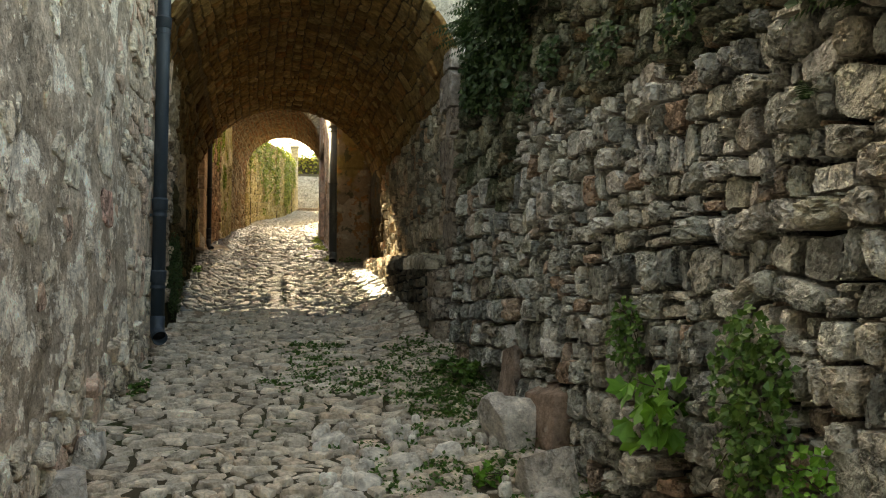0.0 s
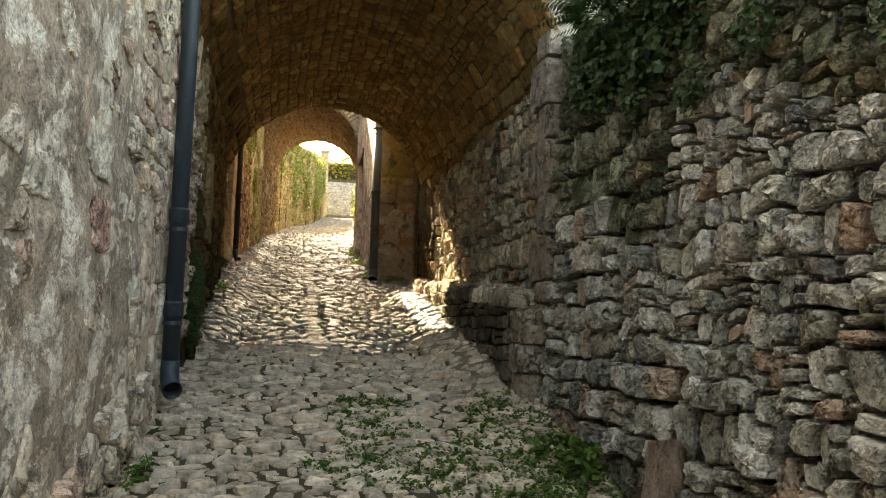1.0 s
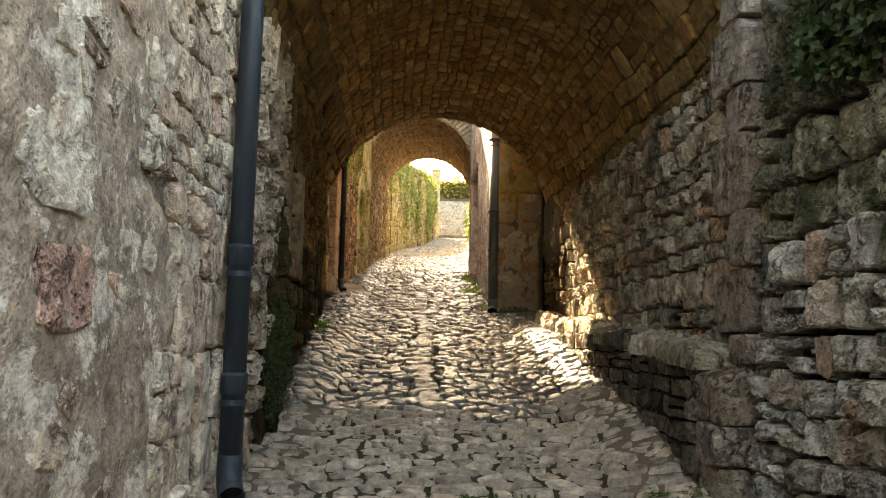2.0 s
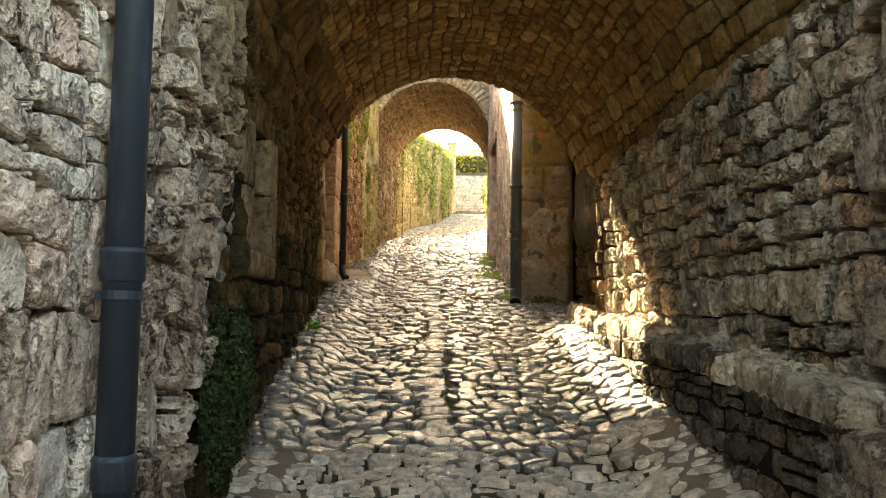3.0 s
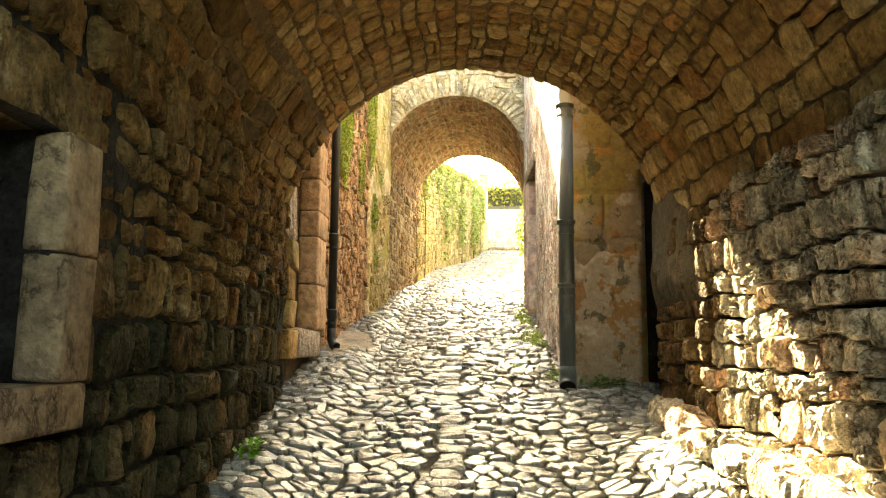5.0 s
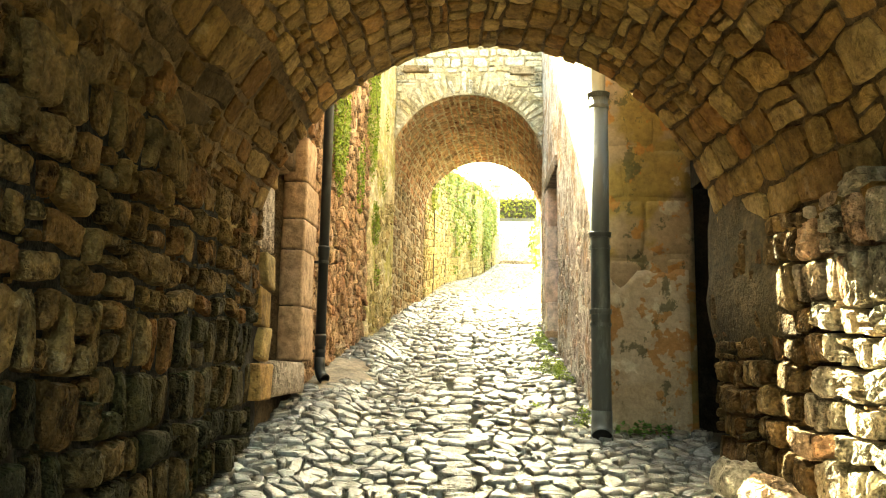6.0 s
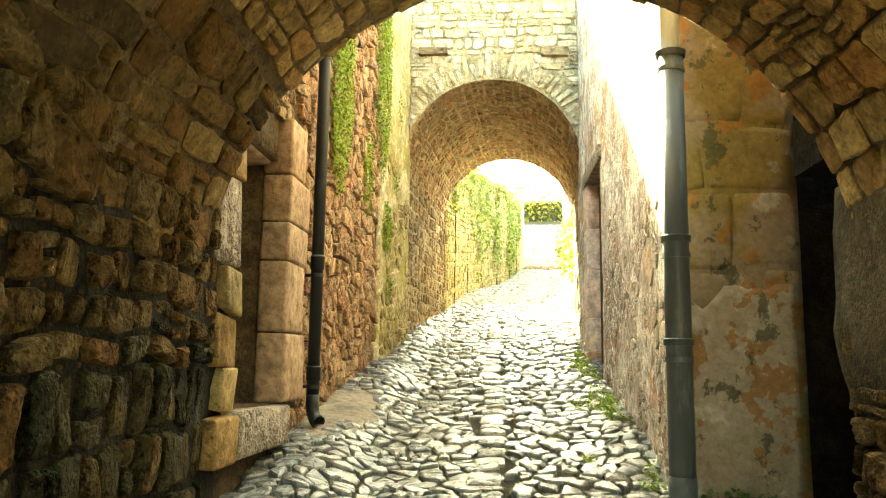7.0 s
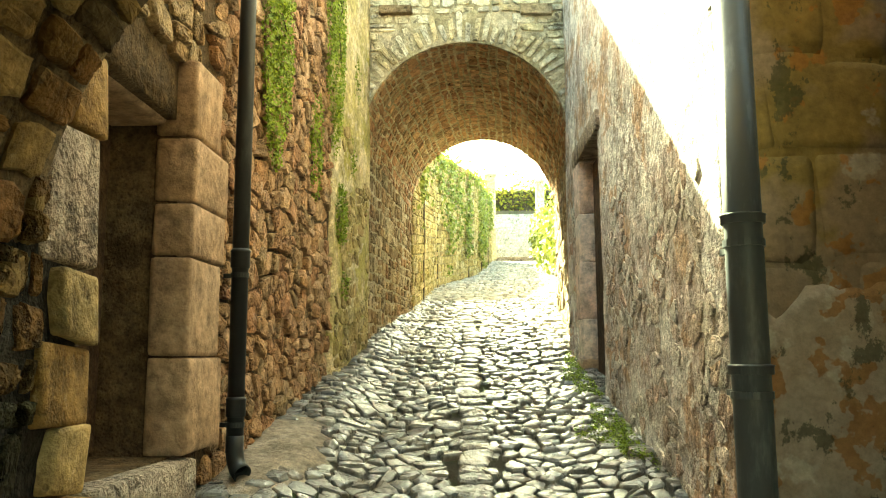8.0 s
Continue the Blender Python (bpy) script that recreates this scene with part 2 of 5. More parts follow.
M_STEPS = stone_material("step_stone", [(0.46, 0.44, 0.4), (0.52, 0.5, 0.46)], 0.85, 0.5)
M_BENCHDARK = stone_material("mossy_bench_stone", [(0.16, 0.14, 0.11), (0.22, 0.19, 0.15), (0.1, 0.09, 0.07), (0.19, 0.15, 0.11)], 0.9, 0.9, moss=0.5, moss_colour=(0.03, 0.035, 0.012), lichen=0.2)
M_FRAME = stone_material("window_stone", [(0.23, 0.16, 0.098), (0.27, 0.19, 0.12)], 0.9, 0.4, lichen=0.1, pits=0.2)
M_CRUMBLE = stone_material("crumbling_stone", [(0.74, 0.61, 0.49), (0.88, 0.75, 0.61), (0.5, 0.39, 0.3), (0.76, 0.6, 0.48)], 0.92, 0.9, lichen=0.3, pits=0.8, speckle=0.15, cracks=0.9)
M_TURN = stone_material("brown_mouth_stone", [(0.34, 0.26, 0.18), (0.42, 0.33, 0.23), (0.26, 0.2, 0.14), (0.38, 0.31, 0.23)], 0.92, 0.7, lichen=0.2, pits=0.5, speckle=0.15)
M_PIER = render_material("mossy_plaster", (0.56, 0.46, 0.27), (0.68, 0.59, 0.42), (0.36, 0.31, 0.1), 0.6, 0.7, 0.5)
# Cobble palette made paler: sunlight on the upper lane is in the colour.
M_COBBLE_FAR = stone_material("upper_lane_cobble", [(c[0] * 1.25, c[1] * 1.25, c[2] * 1.2) for c in COBBLE], 0.8, 0.3)
M_SPINE = stone_material("spine_cobble", [(c[0] * 0.66, c[1] * 0.66, c[2] * 0.66) for c in COBBLE], 0.25, 0.3, speckle=0.3, specular=0.3)
M_DRESSED = stone_material("dressed_stone", [(0.4, 0.26, 0.165), (0.46, 0.31, 0.205), (0.43, 0.3, 0.21)], 0.85, 0.25, lichen=0.15, pits=0.1, speckle=0.15, cracks=0.25)
M_PINKJAMB = stone_material("pinkish_jamb_stone", [(0.8, 0.64, 0.55), (0.85, 0.72, 0.63), (0.74, 0.55, 0.46)], 0.85, 0.25, lichen=0.2, pits=0.1, speckle=0.15, cracks=0.2)
M_QUOIN = stone_material("quoin_stone", [(0.36, 0.29, 0.23), (0.4, 0.31, 0.24), (0.44, 0.37, 0.31)], 0.85, 0.8, lichen=0.4)
# The same palette raised outside, so the open lane's brightness is partly colour.
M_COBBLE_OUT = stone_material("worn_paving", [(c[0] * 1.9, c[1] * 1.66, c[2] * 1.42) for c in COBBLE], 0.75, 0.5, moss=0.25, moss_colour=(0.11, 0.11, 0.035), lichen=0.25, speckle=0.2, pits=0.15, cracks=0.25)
# The same palette lowered inside: the passage's dimness is partly in this colour.
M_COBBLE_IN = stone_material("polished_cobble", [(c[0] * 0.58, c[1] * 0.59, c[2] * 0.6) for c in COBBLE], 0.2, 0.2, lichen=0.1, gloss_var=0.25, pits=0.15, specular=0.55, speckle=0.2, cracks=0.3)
M_BOULDER = stone_material("boulder_stone", [(0.62, 0.55, 0.49), (0.7, 0.63, 0.56)], 0.9, 0.7, pits=0.2, lichen=0.3, speckle=0.3, cracks=0.25)
M_LEFT = render_material("old_render", (0.56, 0.445, 0.345), (0.95, 0.85, 0.72), (0.37, 0.295, 0.225), 0.65, 0.9, 0.05, 0.35)
# Plaster colour kept very dark to include the shade at the wall's end.
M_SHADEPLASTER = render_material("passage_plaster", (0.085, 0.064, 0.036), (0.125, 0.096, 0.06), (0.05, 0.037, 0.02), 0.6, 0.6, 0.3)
M_LEFTROUGH = render_material("crumbling_wall", (0.3, 0.25, 0.2), (0.5, 0.43, 0.35), (0.12, 0.1, 0.075), 1.0, 0.7, 0.3)
M_LEFTSTONE = stone_material("render_stone", [(0.88, 0.74, 0.6), (0.94, 0.84, 0.71), (0.74, 0.6, 0.47), (0.82, 0.57, 0.45), (0.92, 0.79, 0.64)], 0.9, 0.7, lichen=0.4, speckle=0.2)
M_HOUSE = render_material("house_render", (0.62, 0.55, 0.49), (0.78, 0.73, 0.66), (0.45, 0.35, 0.3), 0.9, 0.7, 0.3, 0.35, (0.5, 0.33, 0.22))
M_FACE = patched_plaster("block_render")
M_CEMENT = render_material("earthy_cement", (0.27, 0.22, 0.17), (0.33, 0.28, 0.23), (0.2, 0.16, 0.12), 0.5, 0.5, 0.0, 0.3)
M_FACADE = render_material("facade_render", (0.6, 0.56, 0.48), (0.7, 0.66, 0.58), (0.45, 0.41, 0.34), 0.4, 0.4, 0.3)
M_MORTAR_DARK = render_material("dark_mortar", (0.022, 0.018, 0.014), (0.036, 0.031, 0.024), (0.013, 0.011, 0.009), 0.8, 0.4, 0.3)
M_MORTAR_WARM = render_material("warm_mortar", (0.1, 0.066, 0.036), (0.15, 0.11, 0.065), (0.06, 0.04, 0.022), 0.7, 0.4, 0.3)
M_MORTAR_PALE = render_material("pale_mortar", (0.42, 0.35, 0.24), (0.52, 0.46, 0.35), (0.3, 0.25, 0.15), 0.6, 0.4, 0.3)
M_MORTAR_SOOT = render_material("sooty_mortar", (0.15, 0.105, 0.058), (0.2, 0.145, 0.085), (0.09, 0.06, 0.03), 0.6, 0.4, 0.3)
M_BED = earth_material("street_bed", (0.03, 0.025, 0.018), (0.055, 0.046, 0.032), (0.028, 0.045, 0.008))
M_SOIL = earth_material("lane_soil", (0.07, 0.055, 0.034), (0.125, 0.1, 0.064), (0.045, 0.065, 0.016))
M_VERGE = earth_material("verge_earth", (0.22, 0.165, 0.12), (0.34, 0.26, 0.195), (0.17, 0.135, 0.09))
M_EARTH = earth_material("earth", (0.1, 0.085, 0.06), (0.16, 0.13, 0.09), (0.06, 0.08, 0.02))
M_PIPE_DARK = metal_paint("dark_pipe_paint", (0.028, 0.042, 0.058))
M_PIPE_GREY = metal_paint("grey_pipe_paint", (0.075, 0.085, 0.088), 0.38)
M_PIPE_BLACK = metal_paint("black_pipe_paint", (0.012, 0.014, 0.016))
M_ZINC = metal_paint("zinc_sheet", (0.55, 0.55, 0.54), 0.4)
M_HOLE = metal_paint("pipe_hole_shade", (0.004, 0.004, 0.004), 0.9)
M_WOOD = render_material("old_door_wood", (0.09, 0.052, 0.03), (0.12, 0.075, 0.045), (0.05, 0.03, 0.019), 0.3, 0.3, 0.6)
M_FERN = leaf_material("fern_green", (0.02, 0.05, 0.015), (0.06, 0.11, 0.03))
M_VINE = leaf_material("vine_green", (0.08, 0.21, 0.02), (0.15, 0.33, 0.04))
M_HERB = leaf_material("herb_green", (0.05, 0.13, 0.02), (0.11, 0.2, 0.035))
M_IVY = leaf_material("ivy_green", (0.12, 0.16, 0.025), (0.34, 0.36, 0.08))
M_MOSS = leaf_material("moss_green", (0.14, 0.21, 0.02), (0.34, 0.43, 0.05))
M_OCHRE = stone_material("ochre_rubble", [(0.42, 0.33, 0.15), (0.5, 0.4, 0.2), (0.34, 0.28, 0.12), (0.46, 0.33, 0.17), (0.55, 0.47, 0.27)], 0.9, 0.6, moss=0.5, moss_colour=(0.18, 0.22, 0.04), lichen=0.2)
M_HEDGE = leaf_material("hedge_green", (0.04, 0.06, 0.012), (0.42, 0.38, 0.05))
M_TREE = leaf_material("tree_green", (0.07, 0.12, 0.02), (0.22, 0.28, 0.06))
M_BARK = render_material("bark", (0.1, 0.075, 0.05), (0.15, 0.12, 0.09), (0.06, 0.045, 0.03), 0.8, 0.3, 0.6)

# ---- building helpers ----
def part(name, bm, material, parent=None, label="", smooth=False):
    """One mesh object from a bmesh, under a thing or a part."""
    me = bpy.data.meshes.new(name)
    bmesh.ops.recalc_face_normals(bm, faces=bm.faces)
    bm.to_mesh(me)
    bm.free()
    me.materials.append(material)
    if smooth:
        me.shade_smooth()
    ob = new(name, me)
    ob.parent = parent
    return tagged(ob, label)


def from_lists(name, verts, faces, material, parent=None, smooth=True):
    me = bpy.data.meshes.new(name)
    me.from_pydata(verts, [], faces)
    me.materials.append(material)
    if smooth:
        me.shade_smooth()
    ob = new(name, me)
    ob.parent = parent
    return ob


def thing(name, label, category, place=(0, 0, 0), group="", kind=""):
    ob = new(name)
    ob.location = place
    return tagged(ob, label, category, group, kind)


def block(bm, lo, hi, bevel=0.0, jitter=0.0, cuts=0):
    """A box between two corners, bevelled, with uneven corners."""
    made = bmesh.ops.create_cube(bm, size=1.0)["verts"]
    c = [(a + b) / 2 for a, b in zip(lo, hi)]
    s = [b - a for a, b in zip(lo, hi)]
    for v in made:
        v.co = Vector((c[i] + v.co[i] * s[i] + random.uniform(-jitter, jitter) for i in range(3)))
    if bevel:
        edges = list({e for v in made for e in v.link_edges})
        bmesh.ops.bevel(bm, geom=edges, offset=bevel, segments=2, affect="EDGES", profile=0.6)
    return bm


def sheet(bm, us, vs, where, back):
    """A thick uneven slab: a front grid placed by where(u, v) and a plain back by back(u, v)."""
    grids = [[[bm.verts.new(f(u, v)) for v in vs] for u in us] for f in (where, back)]
    nu, nv = len(us), len(vs)
    for k, g in enumerate(grids):
        for i in range(nu - 1):
            for j in range(nv - 1):
                q = (g[i][j], g[i + 1][j], g[i + 1][j + 1], g[i][j + 1])
                bm.faces.new(q if k == 0 else q[::-1])
    a, b = grids
    for i in range(nu - 1):
        for j in (0, nv - 1):
            bm.faces.new((a[i][j], a[i + 1][j], b[i + 1][j], b[i][j]))
    for j in range(nv - 1):
        for i in (0, nu - 1):
            bm.faces.new((a[i][j], a[i][j + 1], b[i][j + 1], b[i][j]))
    return bm


def span(a, b, step):
    n = max(1, round((b - a) / step))
    return [a + (b - a) * i / n for i in range(n + 1)]


def wob(x, y, z, f, amp):
    return noise.noise(Vector((x * f, y * f, z * f))) * amp


def floor_z(y):
    return 0.18 * y if y < 20 else 3.6 + 0.161 * (y - 20)


def smooth(k):
    k = max(0.0, min(1.0, k))
    return k * k * (3 - 2 * k)


def camber(x, y):
    """How far the lane rises towards the walls on both sides."""
    right = 0.15 * smooth((x - 0.9) / 0.6) * smooth((y - 6.3) / 1.8) * smooth((13.2 - y) / 2.0)
    house = 0.05 * smooth((x - 0.5) / 0.5) * smooth((y - 13.8) / 1.0)
    return right + house + 0.08 * smooth((-0.5 - x) / 0.45) * smooth((y - 7.5) / 2.5)


def lane_z(x, y):
    return floor_z(y) + camber(x, y) + wob(x, y, 0, 1.3, 0.02)


def courses(u0, u1, v0, v1, heights, widths, seed, split=0.15):
    """Cells of rough coursed masonry: (u0, u1, v0, v1) each."""
    rng = random.Random(seed)
    cells, v = [], v0
    while v < v1 - heights[0] * 0.5:
        h = min(rng.uniform(*heights), v1 - v)
        u = u0 - rng.uniform(0, widths[0])
        while u < u1:
            w = widths[0] + (widths[1] - widths[0]) * rng.random() ** 1.6
            e = u + w
            a, b = max(u, u0), min(e, u1)
            if b - a > widths[0] * 0.35:
                if rng.random() < split and h > heights[0] * 1.15:
                    m = v + h * rng.uniform(0.4, 0.6)
                    cells += [(a, b, v, m), (a, b, m, v + h)]
                elif rng.random() < split * 0.6 and b - a > widths[0] * 1.4:
                    m = a + (b - a) * rng.uniform(0.35, 0.65)
                    k = v + h * rng.uniform(0.45, 0.6)
                    cells += [(a, m, v, k), (a, m, k, v + h), (m, b, v, v + h)]
                else:
                    cells.append((a, b, v, v + h))
            u = e
        v += h
    return cells


def rubble(u0, u1, v0, v1, su, sv, seed, jitter=0.36, vary=0.35):
    """Irregular many-sided cells that fill a rectangle, about su by sv each: lists of (u, v)."""
    rng = random.Random(seed)
    seeds, v, row = [], v0 - sv, 0
    while v < v1 + sv:
        u = u0 - su * rng.uniform(0.5, 1.5)
        while u < u1 + su:
            w = su * rng.uniform(1 - vary, 1 + vary * 1.4)
            seeds.append((u + w / 2 + su * rng.uniform(-jitter, jitter) * 0.6, v + sv * rng.uniform(-jitter, jitter)))
            if rng.random() < vary * 0.35:
                seeds.append((u + w * rng.uniform(0.2, 0.8), v + sv * rng.choice((-0.5, 0.5))))
            u += w
        v += sv * rng.uniform(1 - vary * 0.4, 1 + vary * 0.4)
        row += 1
    k = su / sv
    bins = {}
    for i, (u, v) in enumerate(seeds):
        bins.setdefault((int(u // su), int(v // sv)), []).append(i)
    cells = []
    for i, (u, v) in enumerate(seeds):
        if not (u0 <= u <= u1 and v0 <= v <= v1):
            continue
        poly = [(-2 * su, -2 * su), (2 * su, -2 * su), (2 * su, 2 * su), (-2 * su, 2 * su)]
        bu, bv = int(u // su), int(v // sv)
        for j in [j for a in range(-3, 4) for b in range(-3, 4) for j in bins.get((bu + a, bv + b), ())]:
            dx, dy = seeds[j][0] - u, (seeds[j][1] - v) * k
            if j == i or dx * dx + dy * dy > 9 * su * su:
                continue
            half = (dx * dx + dy * dy) / 2
            out = []
            for (ax, ay), (bx, by) in zip(poly, poly[1:] + poly[:1]):
                da, db = ax * dx + ay * dy - half, bx * dx + by * dy - half
                if da <= 0:
                    out.append((ax, ay))
                if da * db < 0:
                    t = da / (da - db)
                    out.append((ax + (bx - ax) * t, ay + (by - ay) * t))
            poly = out
            if len(poly) < 3:
                break
        if len(poly) >= 3:
            cells.append([(u + x, v + y / k) for x, y in poly])
    return cells


def field(cells, seed, most=0.3, chinks=0.0):
    """Turns rectangular cells into irregular many-sided field stones, with small chinking stones where corners are broken off."""
    rng = random.Random(seed)
    out = []
    for a, b, c, d in cells:
        w, h = b - a, d - c
        poly = []
        for (x, y), (ex, ey) in (((a, c), (1, 0)), ((b, c), (0, 1)), ((b, d), (-1, 0)), ((a, d), (0, -1))):
            sx, sy = (1 if x == a else -1), (1 if y == c else -1)
            p, q = w * most * rng.random() ** 1.4, h * most * rng.random() ** 1.4
            first, second = (x, y + sy * q), (x + sx * p, y)
            if ex == 0:
                first, second = second, first
            poly += [first, second]
            along = rng.uniform(0.4, 0.6)
            mx = x + ex * w * along + (rng.uniform(-0.07, 0.03) * w * sx if ex == 0 else 0)
            my = y + ey * h * along + (rng.uniform(-0.07, 0.03) * h * sy if ey == 0 else 0)
            poly.append((mx, my))
            if chinks and p * q > 0.02 * w * h and rng.random() < chinks:
                r = 0.5 * min(p, q)
                out.append([(x + sx * r * 0.5 + r * math.cos(k * 1.26 + p * 90), y + sy * r * 0.5 + r * math.sin(k * 1.26 + p * 90)) for k in range(5)])
        out.append(poly)
    return out


def stone_shape(cell, rng, gap, proud, depth, power, warp, count=12, rough=0.16, tilt=0.12, rings=((0.98, 0.28, 0.15), (0.8, 0.86, 0.2), (0.42, 1.0, 0.25))):
    """Rings of (u, v, h) for one stone, from its buried foot to its worn top, and the faces."""
    if isinstance(cell, tuple):
        a, b, c, d = cell
    else:
        a, b = min(p[0] for p in cell), max(p[0] for p in cell)
        c, d = min(p[1] for p in cell), max(p[1] for p in cell)
    cu, cv = (a + b) / 2, (c + d) / 2
    fu, fv = (b - a) / 2, (d - c) / 2
    hu, hv = max(fu - gap * 1.7, 0.008), max(fv - gap, 0.008)
    tall = min(rng.uniform(*proud), 0.9 * min(fu, fv))
    p = rng.uniform(*power)
    su, sv = rng.uniform(-tilt, tilt), rng.uniform(-tilt, tilt)
    skew, turn = rng.uniform(-0.18, 0.18), rng.uniform(0, 6.3)
    rim = []
    if not isinstance(cell, tuple):
        round_off = rng.uniform(*((0.08, 0.2) if power[1] >= 5.0 else (0.16, 0.3)))
        for (ax, ay), (bx, by) in zip(cell, cell[1:] + cell[:1]):
            if math.hypot(bx - ax, by - ay) < 0.12 * (hu + hv):
                rim.append((((ax + bx) / 2 - cu) / fu, ((ay + by) / 2 - cv) / fv))
                continue
            for q in (round_off, 1 - round_off):
                r = 1 + rng.uniform(-rough, rough) * 0.4
                rim.append(((ax + (bx - ax) * q - cu) / fu * r, (ay + (by - ay) * q - cv) / fv * r))
        count = len(rim)
    for k in range(count if isinstance(cell, tuple) else 0):
        t = 2 * math.pi * (k + 0.5) / count
        x, y = math.cos(t), math.sin(t)
        x = math.copysign(abs(x) ** (2 / p), x)
        y = math.copysign(abs(y) ** (2 / p), y)
        r = 1 + rng.uniform(-rough, rough * 0.35)
        rim.append((x * r + skew * y * hv / hu * 0.5, y * r))
    verts = []
    for scale, level, jig in ((1.0, -depth, 0.0), *rings):
        for x, y in rim:
            u, v = cu + x * hu * scale, cv + y * hv * scale
            wu = warp * noise.noise(Vector((u * 1.9 + 7, v * 1.9, 3))) + warp * 0.55 * noise.noise(Vector((u * 5.2, v * 5.2 + 5, 9)))
            wv = warp * noise.noise(Vector((u * 1.9, v * 1.9 + 11, 17))) + warp * 0.55 * noise.noise(Vector((u * 5.2 + 2, v * 5.2, 29)))
            h = level if level < 0 else tall * (level + rng.uniform(-jig, jig)) + (su * x * hu + sv * y * hv) * scale * min(1.0, level + 0.2)
            verts.append((u + wu, v + wv, h))
    n = count
    top = len(rings)
    faces = [(r * n + k, r * n + (k + 1) % n, (r + 1) * n + (k + 1) % n, (r + 1) * n + k) for r in range(top) for k in range(n)]
    faces.append(tuple(range(top * n, (top + 1) * n)))
    return verts, faces


def masonry(parent, name, cells, place, material, seed, gap=0.008, proud=(0.015, 0.05), depth=0.04, power=(3.0, 6.0), warp=0.04, near=None, limit=300, keep=None, count=10, rough=0.16, tilt=0.12, rest="stone_infill", crag=False, rings=None):
    """Lays a stone in each cell: those that near() picks as objects of their own, the others joined."""
    rng = random.Random(seed)
    singles, verts, faces = 0, [], []
    for cell in cells:
        if isinstance(cell, tuple):
            cu, cv = (cell[0] + cell[1]) / 2, (cell[2] + cell[3]) / 2
        else:
            cu, cv = sum(p[0] for p in cell) / len(cell), sum(p[1] for p in cell) / len(cell)
        if keep and not keep(cu, cv):
            continue
        if rings:
            sv, sf = stone_shape(cell, rng, gap, proud, depth, power, warp, count, rough, tilt, rings)
        elif crag:
            sv, sf = stone_shape(cell, rng, gap, proud, depth, power, warp, count, rough, tilt, ((1.0, 0.6, 0.2), (0.91, 0.92, 0.14), (0.55, 1.0, 0.2)))
        else:
            sv, sf = stone_shape(cell, rng, gap, proud, depth, power, warp, count, rough, tilt)
        pts = [Vector(place(*p)) for p in sv]
        if near and singles < limit and near(cu, cv):
            mid = sum(pts, Vector()) / len(pts)
            ob = from_lists(name, [p - mid for p in pts], sf, material, parent, not crag)
            ob.location = mid
            singles += 1
        else:
            n = len(verts)
            verts += pts
            faces += [tuple(i + n for i in f) for f in sf]
    if verts:
        tagged(from_lists(rest, verts, faces, material, parent, not crag), kind="stuff")


def tube(bm, points, radius, sides=16, cap=True):
    """A round bar along points."""
    rings = []
    for i, p in enumerate(points):
        p = Vector(p)
        ahead = (Vector(points[min(i + 1, len(points) - 1)]) - Vector(points[max(i - 1, 0)])).normalized()
        side = ahead.orthogonal().normalized() if abs(ahead.z) < 0.99 else Vector((1, 0, 0))
        other = ahead.cross(side).normalized()
        side = other.cross(ahead).normalized()
        r = radius[i] if isinstance(radius, (list, tuple)) else radius
        rings.append([bm.verts.new(p + (side * math.cos(a) + other * math.sin(a)) * r) for a in (2 * math.pi * k / sides for k in range(sides))])
    for a, b in zip(rings, rings[1:]):
        best = min(range(sides), key=lambda s: sum((a[k].co - b[(k + s) % sides].co).length for k in range(0, sides, 4)))
        for k in range(sides):
            bm.faces.new((a[k], a[(k + 1) % sides], b[(k + 1 + best) % sides], b[(k + best) % sides]))
    if cap:
        bm.faces.new(rings[0][::-1])
        bm.faces.new(rings[-1])
    return bm


def leaf_verts(rng, place, normal, size, lobes=False):
    """A small folded leaf: points and faces."""
    n = Vector(normal).normalized()
    side = n.cross(Vector((rng.uniform(-1, 1), rng.uniform(-1, 1), rng.uniform(-1, 1)))).normalized()
    ahead = n.cross(side)
    p = Vector(place)
    if not lobes:
        shape = [(0, 0, 0), (0.45, 0.5, 0.12), (0, 1, -0.08), (-0.45, 0.5, 0.12)]
        return [p + (side * x + ahead * y + n * z) * size for x, y, z in shape], [(0, 1, 2), (0, 2, 3)]
    pts = [(0, 0, 0)]
    for k in range(11):
        a = math.radians(-60 + 30 * k)
        r = (1.0 if k % 2 == 0 else 0.62) * (0.72 + 0.28 * math.sin(math.radians(18 * k)))
        pts.append((math.cos(a) * r * 0.6, 0.35 + math.sin(a) * r * 0.6, 0.1 * rng.uniform(-1, 1)))
    return [p + (side * x + ahead * y + n * z) * size for x, y, z in pts], [(0, k, k + 1) for k in range(1, 11)]


def foliage(name, spots, rng, size, material, parent, facing, lobes=False, label=""):
    """Many leaves at spots (points), turned about the direction facing."""
    verts, faces = [], []
    for s in spots:
        d = Vector(facing) + Vector((rng.uniform(-1, 1), rng.uniform(-1, 1), rng.uniform(-1, 1))) * 0.9
        v, f = leaf_verts(rng, s, d, size * rng.uniform(0.6, 1.3), lobes)
        n = len(verts)
        verts += v
        faces += [tuple(i + n for i in q) for q in f]
    ob = from_lists(name, verts, faces, material, parent, smooth=False)
    return tagged(ob, label)

# ---- large structure ----
def bend(knots, y):
    for (a, p), (b, q) in zip(knots, knots[1:]):
        if y <= b:
            return p + (q - p) * max(0.0, (y - a)) / (b - a)
    return knots[-1][1]


LEFT = [(-6, -0.95), (8, -0.95), (8.7, -0.97), (11.1, -1.08), (13.3, -1.2), (14.8, -1.22), (17.2, -1.1), (18.6, -0.96)]
